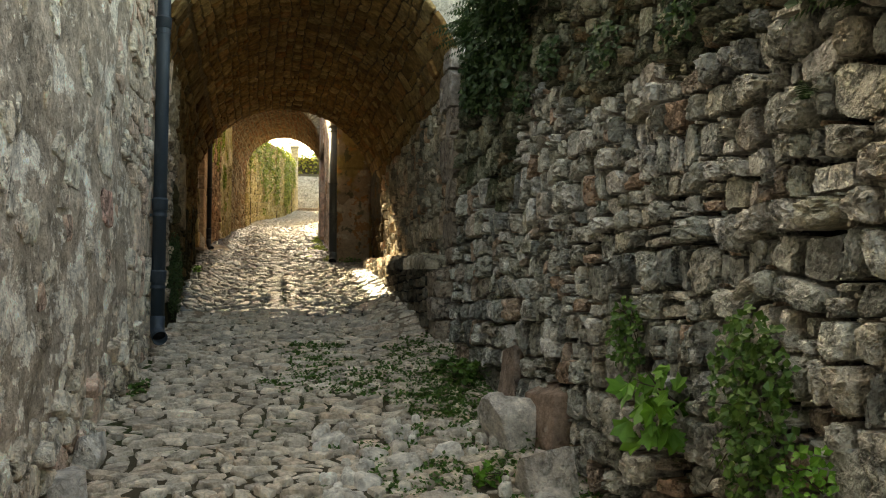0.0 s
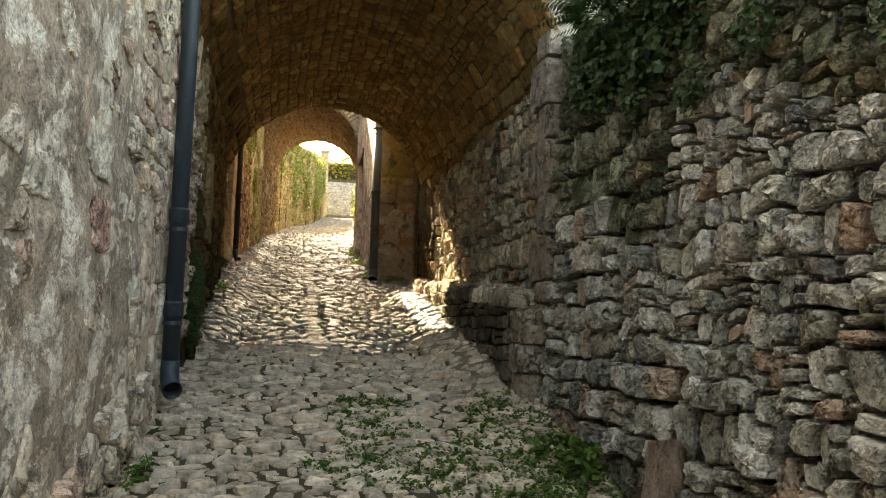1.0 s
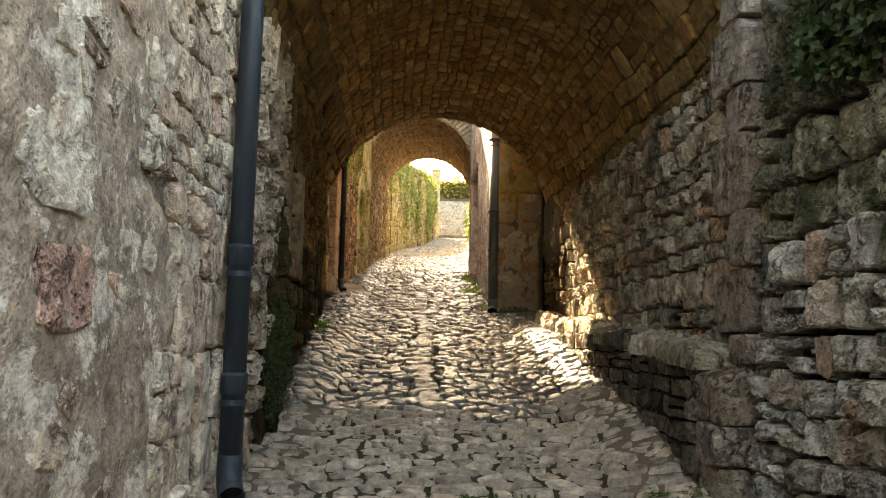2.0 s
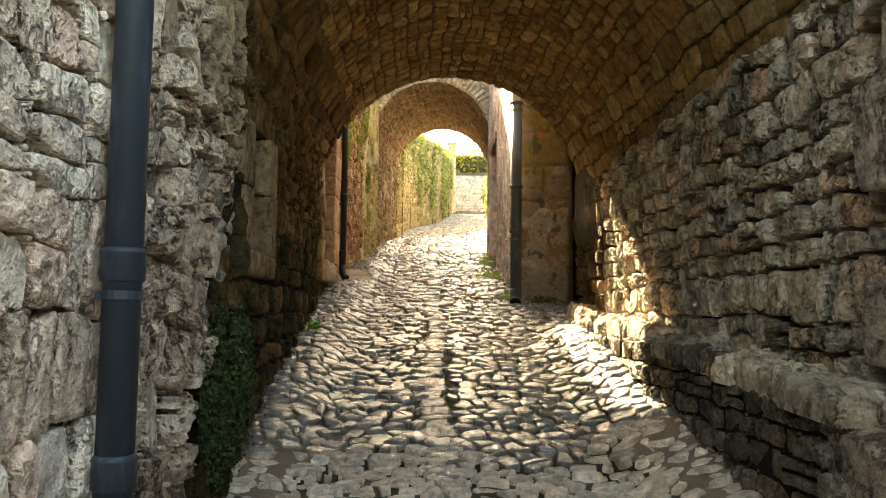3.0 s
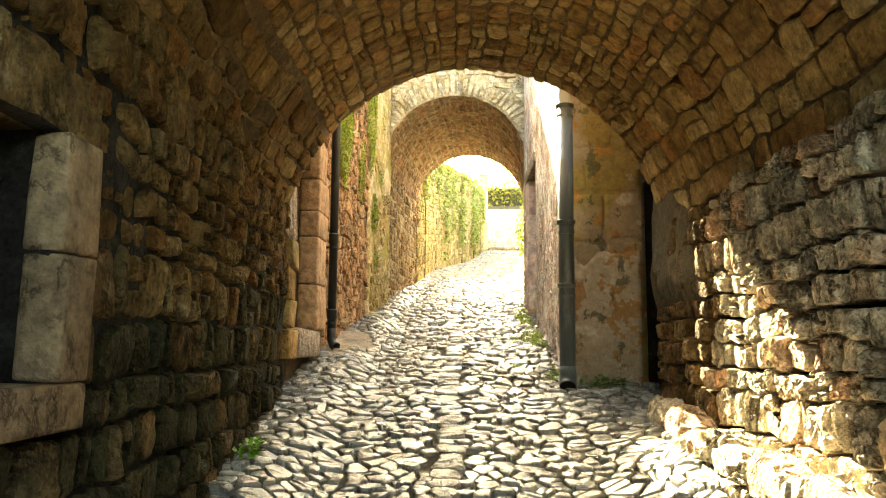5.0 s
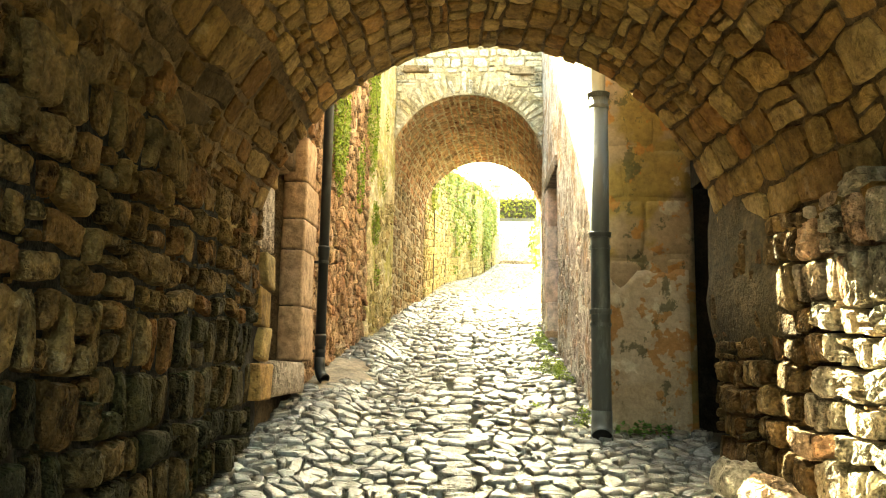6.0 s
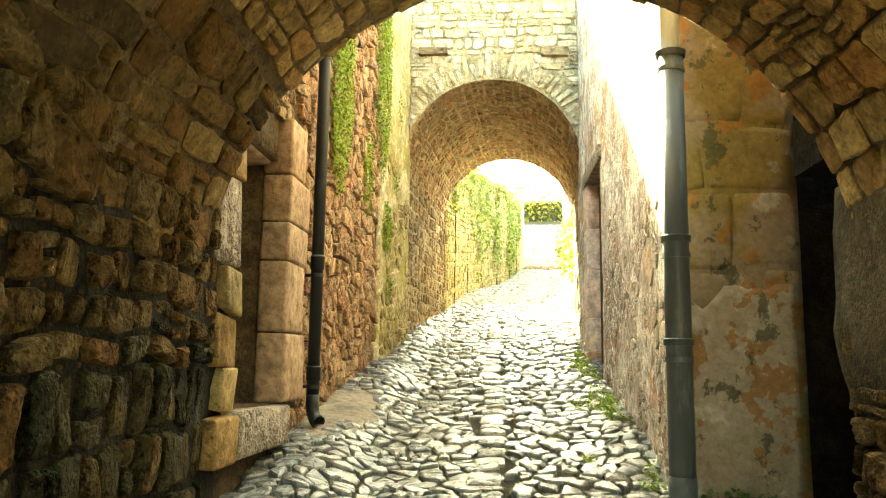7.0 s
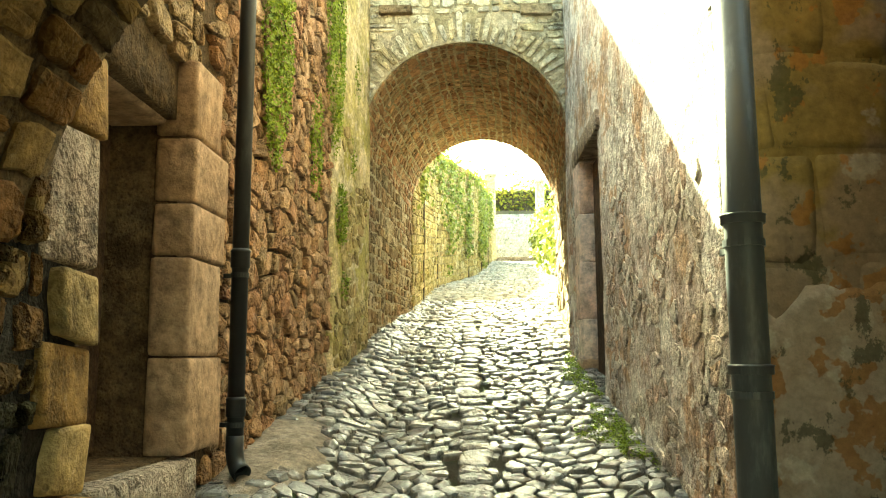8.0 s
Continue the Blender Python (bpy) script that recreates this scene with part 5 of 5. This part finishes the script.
whole = lambda u, v: v > floor_z(u) - 0.1 and not (8.56 < u and 2.9 < v < 3.4) and noise.noise(Vector((u * 3, v * 3, 2))) > -0.36
# Mossy stones low at the mouth, coloured dark with the shade there.
mossy_low = lambda u, v: v < floor_z(u) + 0.25 + 1.1 * smooth((u - 7.75) / 0.6) + 0.3 * noise.noise(Vector((u * 3, v * 3, 5))) and u > 7.7
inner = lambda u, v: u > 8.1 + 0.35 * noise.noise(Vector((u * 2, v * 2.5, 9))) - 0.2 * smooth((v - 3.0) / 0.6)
for material, seed, limit, chosen in ((M_CRUMBLE, 32, 180, lambda u, v: not mossy_low(u, v) and not inner(u, v)), (M_TURN, 36, 70, lambda u, v: inner(u, v) and not mossy_low(u, v)), (M_MOSS_SHADE, 37, 50, mossy_low)):
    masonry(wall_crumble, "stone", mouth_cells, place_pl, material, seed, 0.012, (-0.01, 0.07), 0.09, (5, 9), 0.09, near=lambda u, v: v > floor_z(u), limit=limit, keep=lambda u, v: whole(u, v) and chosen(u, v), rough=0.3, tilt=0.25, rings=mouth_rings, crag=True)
# Lower wall: some moss, the rest is shade put into the stone colour.
shaded = lambda u, v: v < floor_z(u) + 0.95 + 0.2 * smooth((10.8 - u) / 1.0) + 0.5 * noise.noise(Vector((u * 1.3, v * 0.9, 7))) + 0.3 * noise.noise(Vector((u * 4, v * 4, 1)))


def under_vault(y):
    """The height at which the left wall runs into the vault."""
    xc, zc, r = section(y, BARREL)
    return zc + r * math.sqrt(max(0.0, 1 - min(1.0, (xc - left_x(y) - 0.03) / r) ** 2))


open_wall = lambda u, v: floor_z(u) - 0.1 < v < under_vault(u) + 0.08 and not (8.62 < u < 9.52 and 2.52 < v < 3.42) and not (8.9 < u < 9.4 and 3.42 < v < 3.56)
left_cells = field(courses(8.6, 13.05, 1.1, 4.1, (0.1, 0.24), (0.09, 0.28), 32, 0.12), 306, 0.28, 0.3)
masonry(wall_passage_left, "stone", left_cells, place_pl, M_PASSWALL, 33, 0.014, (0.01, 0.06), 0.05, (5, 9), 0.05, near=lambda u, v: True, limit=220, keep=lambda u, v: open_wall(u, v) and not shaded(u, v), rings=WORN, crag=True, rough=0.12, tilt=0.14)
masonry(wall_passage_left, "stone", left_cells, place_pl, M_MOSS_SHADE, 34, 0.014, (0.01, 0.06), 0.05, (5, 9), 0.05, near=lambda u, v: True, limit=160, keep=lambda u, v: open_wall(u, v) and shaded(u, v), rings=WORN, crag=True, rough=0.12, tilt=0.14)
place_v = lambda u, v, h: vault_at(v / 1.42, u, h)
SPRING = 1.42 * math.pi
# Left haunch, laid in the stone that is coloured for shade.
masonry(vault, "stone", field(courses(6.95, 13.02, 0.0, 1.0, (0.12, 0.21), (0.18, 0.46), 41, 0.12), 307, 0.3, 0.3), place_v, M_VAULTSHADE, 42, 0.013, (0.006, 0.035), 0.03, (5, 9), 0.05, rest="vault_stones", rings=WORN, crag=True, tilt=0.08)
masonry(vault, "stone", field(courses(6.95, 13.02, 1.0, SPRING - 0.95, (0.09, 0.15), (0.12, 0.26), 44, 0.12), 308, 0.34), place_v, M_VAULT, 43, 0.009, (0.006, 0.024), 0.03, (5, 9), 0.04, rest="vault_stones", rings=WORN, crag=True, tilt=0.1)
masonry(vault, "stone", field(courses(6.95, 13.02, SPRING - 0.95, SPRING - 0.1, (0.15, 0.24), (0.2, 0.42), 46, 0.12), 309, 0.26), place_v, M_VAULT, 45, 0.01, (0.006, 0.03), 0.03, (5, 9), 0.04, rest="vault_stones", rings=WORN, crag=True, tilt=0.08)
place_ol = lambda u, v, h: (left_x(u) + 0.002 + h + wob(1, u, v, 0.9, 0.03), u, v)
masonry(wall_left, "stone", field(courses(5.7, 6.96, 0.8, 4.95, (0.12, 0.34), (0.12, 0.34), 35, 0.25), 310, 0.36, 0.7), place_ol, M_LEFTSTONE, 36, 0.008, (0.0, 0.035), 0.05, (5.0, 11.0), 0.05, near=lambda u, v: True, limit=120, keep=lambda u, v: u > 5.98 + 0.45 * noise.noise(Vector((v * 2.0, 0, 4))), rough=0.16, rings=WORN, crag=True, tilt=0.06)
masonry(wall_left, "stone", rubble(0.5, 6.2, -0.2, 2.0, 0.2, 0.15, 37, 0.38, 0.5), place_ol, M_LEFTSTONE, 38, 0.008, (0.01, 0.06), 0.05, (2.4, 4.5), 0.06, near=lambda u, v: 2.5 < u, limit=150, keep=lambda u, v: floor_z(u) - 0.1 < v < floor_z(u) + 0.38 + 0.3 * noise.noise(Vector((u * 1.7, 0, 8))), rough=0.25, crag=True, tilt=0.15)
place_flush = lambda u, v, h: (left_x(u) + h + wob(1, u, v, 0.9, 0.03) + wob(2, u, v, 4.0, 0.02) + wob(5, u, v, 11.0, 0.014), u, v)
masonry(wall_left, "stone", rubble(0.5, 6.2, 0.8, 4.95, 0.2, 0.17, 39, 0.4, 0.7), place_flush, M_LEFTSTONE, 40, 0.022, (0.008, 0.014), 0.05, (2.2, 5.5), 0.06, near=lambda u, v: 2.5 < u < 6.2 and v < 3.6, limit=120, keep=lambda u, v: noise.noise(Vector((u * 4.1, v * 4.1, 31.0))) > 0.2, rough=0.3, crag=True, tilt=0.04)
M_BARE = stone_material("bare_pale_stone", [(0.96, 0.87, 0.73), (0.96, 0.85, 0.7)], 0.9, 0.6, lichen=0.0, pits=0.35, speckle=0.1, cracks=0.35)
# single larger stones that the render has left bare
masonry(wall_left, "stone", [(4.88, 5.33, 2.41, 2.64), (4.25, 4.5, 2.2, 2.36), (3.6, 3.85, 1.85, 2.05), (5.0, 5.15, 2.8, 2.92), (4.5, 4.62, 2.75, 2.86)], place_flush, M_BARE, 91, 0.004, (0.01, 0.014), 0.05, (3.5, 6.0), 0.02, near=lambda u, v: True, count=24, rough=0.16, tilt=0.02, crag=True)
masonry(wall_left, "stone", [(4.98, 5.37, 2.1, 2.34)], place_flush, stone_material("bare_pink_stone", [(0.86, 0.55, 0.45), (0.86, 0.55, 0.45)], 0.9, 1.0, lichen=0.7, pits=0.8), 92, 0.004, (0.01, 0.014), 0.05, (3.5, 6.0), 0.02, near=lambda u, v: True, count=24, rough=0.16, tilt=0.02, crag=True)
place_yl = lambda u, v, h: (left_x(u) - 0.01 + h, u, v)
masonry(wall_yard_left, "stone", rubble(14.64, 17.3, 2.4, 7.3, 0.16, 0.13, 51, 0.38, 0.5), place_yl, M_RUSTY, 52, 0.011, (0.01, 0.045), 0.04, (2.6, 5.5), 0.06, near=lambda u, v: v < floor_z(u) + 2.6, limit=300, keep=lambda u, v: v > floor_z(u) - 0.1, rough=0.2, crag=True, tilt=0.12)
masonry(wall_yard_left, "stone", courses(13.32, 14.4, 4.66, 7.3, (0.1, 0.2), (0.1, 0.26), 53, 0.2), place_yl, M_WARM, 54, 0.007, (0.01, 0.045), 0.04, (2.6, 5.5), 0.04, crag=True)

# stones showing through the pier's plaster
wall_pier = bpy.data.objects["wall_pier"]
masonry(wall_pier, "stone", rubble(17.3, 18.56, 2.9, 5.4, 0.17, 0.12, 81, 0.38, 0.6), lambda u, v, h: (left_x(u) + 0.035 + wob(7, u, v, 1.5, 0.02) + h, u, v), M_OCHRE, 82, 0.012, (0.006, 0.02), 0.04, (2.6, 5.5), 0.05, near=lambda u, v: True, limit=160, keep=lambda u, v: v > floor_z(u) - 0.1 and noise.noise(Vector((u * 1.6, v * 1.6, 2))) > -0.25 + 0.5 * max(0.0, v - floor_z(u) - 0.9), rough=0.22, crag=True)

# pale stones showing through the house's render
place_h = lambda u, v, h: (1.066 + wob(3, u, v, 0.8, 0.02) - h, u, v)
masonry(wall_house, "stone", rubble(13.9, 18.55, 2.4, 7.0, 0.13, 0.1, 55, 0.4, 0.6), place_h, stone_material("house_rubble", [(0.6, 0.52, 0.45), (0.7, 0.64, 0.57), (0.5, 0.39, 0.31), (0.72, 0.67, 0.61), (0.6, 0.44, 0.35)], 0.9, 0.6, lichen=0.4), 56, 0.01, (-0.004, 0.01), 0.03, (2.4, 4.5), 0.07, near=lambda u, v: u < 15.5 and v < floor_z(u) + 1.6, limit=300, keep=lambda u, v: floor_z(u) - 0.1 < v < floor_z(u) + 1.55 + 0.5 * noise.noise(Vector((u, v, 3))) and not (16.55 < u < 17.95 and v < 5.25) and noise.noise(Vector((u * 2.3, v * 2.3, 5))) > -0.05 + 0.15 * max(0.0, v - floor_z(u) - 1.2), rough=0.25, tilt=0.05, crag=True)

# large blocks of the house end, nearly flush under patchy plaster
masonry(wall_face, "block", [c for z0, z1, cuts in ((2.42, 3.0, (1.09, 1.45, 1.735)), (3.0, 3.4, (1.09, 1.3, 1.735)), (3.4, 3.7, (1.09, 1.52, 1.735)), (3.7, 4.12, (1.09, 1.4, 1.735)), (4.12, 4.5, (1.09, 1.25, 1.735)), (4.5, 5.3, (1.09, 1.5, 1.735))) for c in [(a, b, z0, z1) for a, b in zip(cuts, cuts[1:])]], lambda u, v, h: (u, 13.822 - h, v), M_FACE, 79, 0.004, (0.0, 0.012), 0.02, (6, 10), 0.03, near=lambda u, v: True, rough=0.05, tilt=0.02, count=16)

# worn pinkish plaster left on the lower half of the house end
M_PINKPLASTER = patched_plaster("pinkish_plaster", (0.33, 0.25, 0.18), (0.38, 0.3, 0.235), (0.48, 0.41, 0.335))
bm = bmesh.new()
sheet(bm, span(1.09, 1.69, 0.03), span(0, 1, 0.05), lambda x, k: (x, 13.8 + 0.012 * noise.noise(Vector((x * 3, k * 4, 1))), 2.4 + k * (1.2 + 0.22 * noise.noise(Vector((x * 4.5, 3, 0))) + 0.025 * noise.noise(Vector((x * 17, 3, 5))))), lambda x, k: (x, 13.818, 2.4 + k * (1.2 + 0.22 * noise.noise(Vector((x * 4.5, 3, 0))) + 0.025 * noise.noise(Vector((x * 17, 3, 5))))))
part("plaster", bm, M_PINKPLASTER, wall_face, "worn pinkish plaster", smooth=True)

# second arch: ring of wedge stones, coursed face, barrel and jambs
def ring(u, v, h):
    xc, zc, r = section(18.6, ARCH)
    t = u / r
    return (xc - (r + v) * math.cos(t), 18.6 - h, zc + (r + v) * math.sin(t))


masonry(arch_house, "voussoir", [(1.07 * math.pi * k / 42, 1.07 * math.pi * (k + 1) / 42, 0.01, 0.22 + 0.06 * ((k * 7) % 3)) for k in range(42)], ring, M_PALE, 57, 0.008, (0.01, 0.03), 0.03, (4, 8), 0.015, near=lambda u, v: True, crag=True)


def off_ring(u, v):
    xc, zc, r = section(18.6, ARCH)
    return math.hypot(u - xc, v - zc) > r + 0.33 if v > zc else abs(u - xc) > r


masonry(arch_house, "stone", courses(-1.3, 1.2, 4.5, 7.65, (0.07, 0.15), (0.1, 0.34), 58, 0.15), lambda u, v, h: (u, 18.6 - h, v), M_PALE, 59, 0.007, (0.008, 0.03), 0.03, (3.5, 7), 0.03, near=lambda u, v: True, limit=220, keep=off_ring, crag=True)
for x, z in ((-0.66, 6.93), (0.8, 6.9)):
    bm = bmesh.new()
    block(bm, (x - 0.17, 18.52, z - 0.05), (x + 0.17, 18.64, z + 0.05), 0.012, 0.01)
    part("corbel", bm, M_WARM, arch_house)


def barrel_at(u, v, h):
    xc, zc, r = section(u, ARCH)
    t = v / 1.07
    return (xc - (r - h) * math.cos(t), u, zc + (r - h) * math.sin(t))


masonry(arch_house, "stone", courses(18.62, 22.3, 0.0, 1.07 * math.pi, (0.08, 0.15), (0.1, 0.24), 60, 0.1), barrel_at, M_RUSTY, 61, 0.009, (0.004, 0.018), 0.03, (3.5, 7), 0.03, count=8, crag=True, rest="barrel_stones")
masonry(arch_house, "stone", courses(18.62, 22.3, 3.3, 5.5, (0.1, 0.2), (0.12, 0.3), 67, 0.15), lambda u, v, h: (section(u, ARCH)[0] - section(u, ARCH)[2] + h, u, v), M_WARM, 68, 0.008, (0.006, 0.03), 0.03, (2.8, 5), 0.04, count=8, crag=True, rest="jamb_stones")
masonry(arch_house, "stone", courses(18.62, 22.3, 3.3, 5.5, (0.15, 0.3), (0.2, 0.4), 69, 0.1), lambda u, v, h: (section(u, ARCH)[0] + section(u, ARCH)[2] - h, u, v), M_WARM, 70, 0.008, (0.006, 0.02), 0.03, (3.5, 6), 0.03, count=8, crag=True, rest="jamb_stones")
masonry(wall_garden, "stone", field(courses(22.3, 38.6, 0.02, 1.0, (0.03, 0.055), (0.12, 0.34), 73, 0.2), 312, 0.3), lambda u, v, h: (bend(GARDEN, u) + 0.02 + h, u, floor_z(u) - 0.3 + v * (3.5 - 0.05 * (u - 22))), M_OCHRE, 74, 0.003, (0.005, 0.035), 0.04, (2.8, 5), 0.0, crag=True)

# paving
place_f = lambda u, v, h: (u, v, lane_z(u, v) + h)
spine = lambda u: abs(u - 0.09) < 0.1
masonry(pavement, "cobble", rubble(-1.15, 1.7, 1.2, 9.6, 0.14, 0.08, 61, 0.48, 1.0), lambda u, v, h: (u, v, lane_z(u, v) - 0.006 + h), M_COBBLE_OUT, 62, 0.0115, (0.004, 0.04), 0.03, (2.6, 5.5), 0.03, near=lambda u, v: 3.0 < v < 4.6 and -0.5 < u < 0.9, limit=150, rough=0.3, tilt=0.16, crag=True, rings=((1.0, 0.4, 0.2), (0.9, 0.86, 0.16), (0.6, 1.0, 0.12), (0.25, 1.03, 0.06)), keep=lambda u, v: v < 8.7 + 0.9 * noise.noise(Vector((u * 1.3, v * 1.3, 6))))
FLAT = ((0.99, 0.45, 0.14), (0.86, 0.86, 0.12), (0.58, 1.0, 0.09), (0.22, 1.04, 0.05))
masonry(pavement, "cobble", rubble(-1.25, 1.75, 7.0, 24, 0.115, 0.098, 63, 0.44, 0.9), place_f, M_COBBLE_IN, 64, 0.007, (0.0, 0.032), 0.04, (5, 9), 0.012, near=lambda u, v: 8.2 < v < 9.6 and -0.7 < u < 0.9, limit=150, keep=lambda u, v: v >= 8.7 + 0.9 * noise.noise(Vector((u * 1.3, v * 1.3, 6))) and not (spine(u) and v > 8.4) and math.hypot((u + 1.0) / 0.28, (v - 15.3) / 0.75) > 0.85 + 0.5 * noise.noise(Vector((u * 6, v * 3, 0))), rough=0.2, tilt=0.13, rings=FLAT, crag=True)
rng = random.Random(750)
line, at = [], 8.4
while at < 24:
    long = rng.uniform(0.08, 0.17)
    middle = 0.08 + 0.03 * math.sin(at * 1.7)
    line.append((middle - rng.uniform(0.08, 0.11), middle + rng.uniform(0.08, 0.12), at, at + long))
    at += long
masonry(pavement, "cobble", field(line, 311, 0.45), place_f, M_SPINE, 75, 0.004, (0.006, 0.03), 0.03, (5, 9), 0.03, near=lambda u, v: 8.2 < v < 9.6, limit=30, rest="spine_stones", rough=0.15, tilt=0.1, rings=FLAT, crag=True)
masonry(pavement, "cobble", courses(-1.1, 3.2, 24, 39, (0.1, 0.18), (0.12, 0.3), 65, 0.1), place_f, M_COBBLE_FAR, 66, 0.009, (0.02, 0.04), 0.03, (2.2, 3.4), 0.06, count=8)
# soil washed into the joints before the passage
bm = bmesh.new()
soil_at = lambda x, y: (x, y, lane_z(x, y) - 0.006 + 0.01 * noise.noise(Vector((x * 4.2, y * 4.2, 4))) + 0.006 * noise.noise(Vector((x * 11, y * 11, 9))) - 0.03 * max(0.0, y - 8.2))
sheet(bm, span(-0.98, 1.66, 0.05), span(1.2, 9.2, 0.05), soil_at, lambda x, y: (x, y, floor_z(y) - 0.06))
part("soil", bm, M_SOIL, pavement, "olive-brown soil in the joints", smooth=True)
for name, inner, outer, rise in (("verge", 0.95, 1.5, 0.028), ("verge", -0.45, -0.97, 0.024)):
    bm = bmesh.new()
    verge = lambda k, y: (inner + (outer - inner) * k, y, lane_z(inner + (outer - inner) * k, y) - 0.02 + rise * smooth(k * 1.6) * smooth((y - 6.7) / 0.8) * smooth((10.6 - y) / 2.0) + 0.022 * noise.noise(Vector((k * 5, y * 3.5, 2))) + 0.008 * noise.noise(Vector((k * 14, y * 11, 5))))
    sheet(bm, span(0, 1, 0.08), span(6.7, 10.8, 0.06), verge, lambda k, y: (inner + (outer - inner) * k, y, floor_z(y) - 0.05))
    part(name, bm, M_VERGE, pavement, "trodden pinkish-brown earth along the wall", smooth=True)
M_PALEGREY = stone_material("pale_grey_stone", [(0.72, 0.65, 0.56), (0.8, 0.74, 0.66), (0.62, 0.54, 0.46)], 0.9, 0.5, lichen=0.2, speckle=0.15, pits=0.1, cracks=0.2)
# loose rubble lying on the mossy side of the lane
rng = random.Random(77)
loose = []
for k in range(150):
    x, y, s = rng.uniform(0.3, 1.5), rng.uniform(2.6, 5.0), 0.05 + 0.11 * rng.random() ** 2
    n = rng.choice((5, 6, 7))
    loose.append([(x + s * rng.uniform(0.4, 0.7) * math.cos(6.283 * i / n + 0.3 * k), y + s * rng.uniform(0.35, 0.6) * math.sin(6.283 * i / n + 0.3 * k)) for i in range(n)])
masonry(pavement, "loose_stone", loose, lambda u, v, h: (u, v, lane_z(u, v) + 0.026 + h), M_PALEGREY, 78, 0.0, (0.02, 0.045), 0.03, (2.6, 5.5), 0.0, near=lambda u, v: True, limit=150, rough=0.3, tilt=0.22)
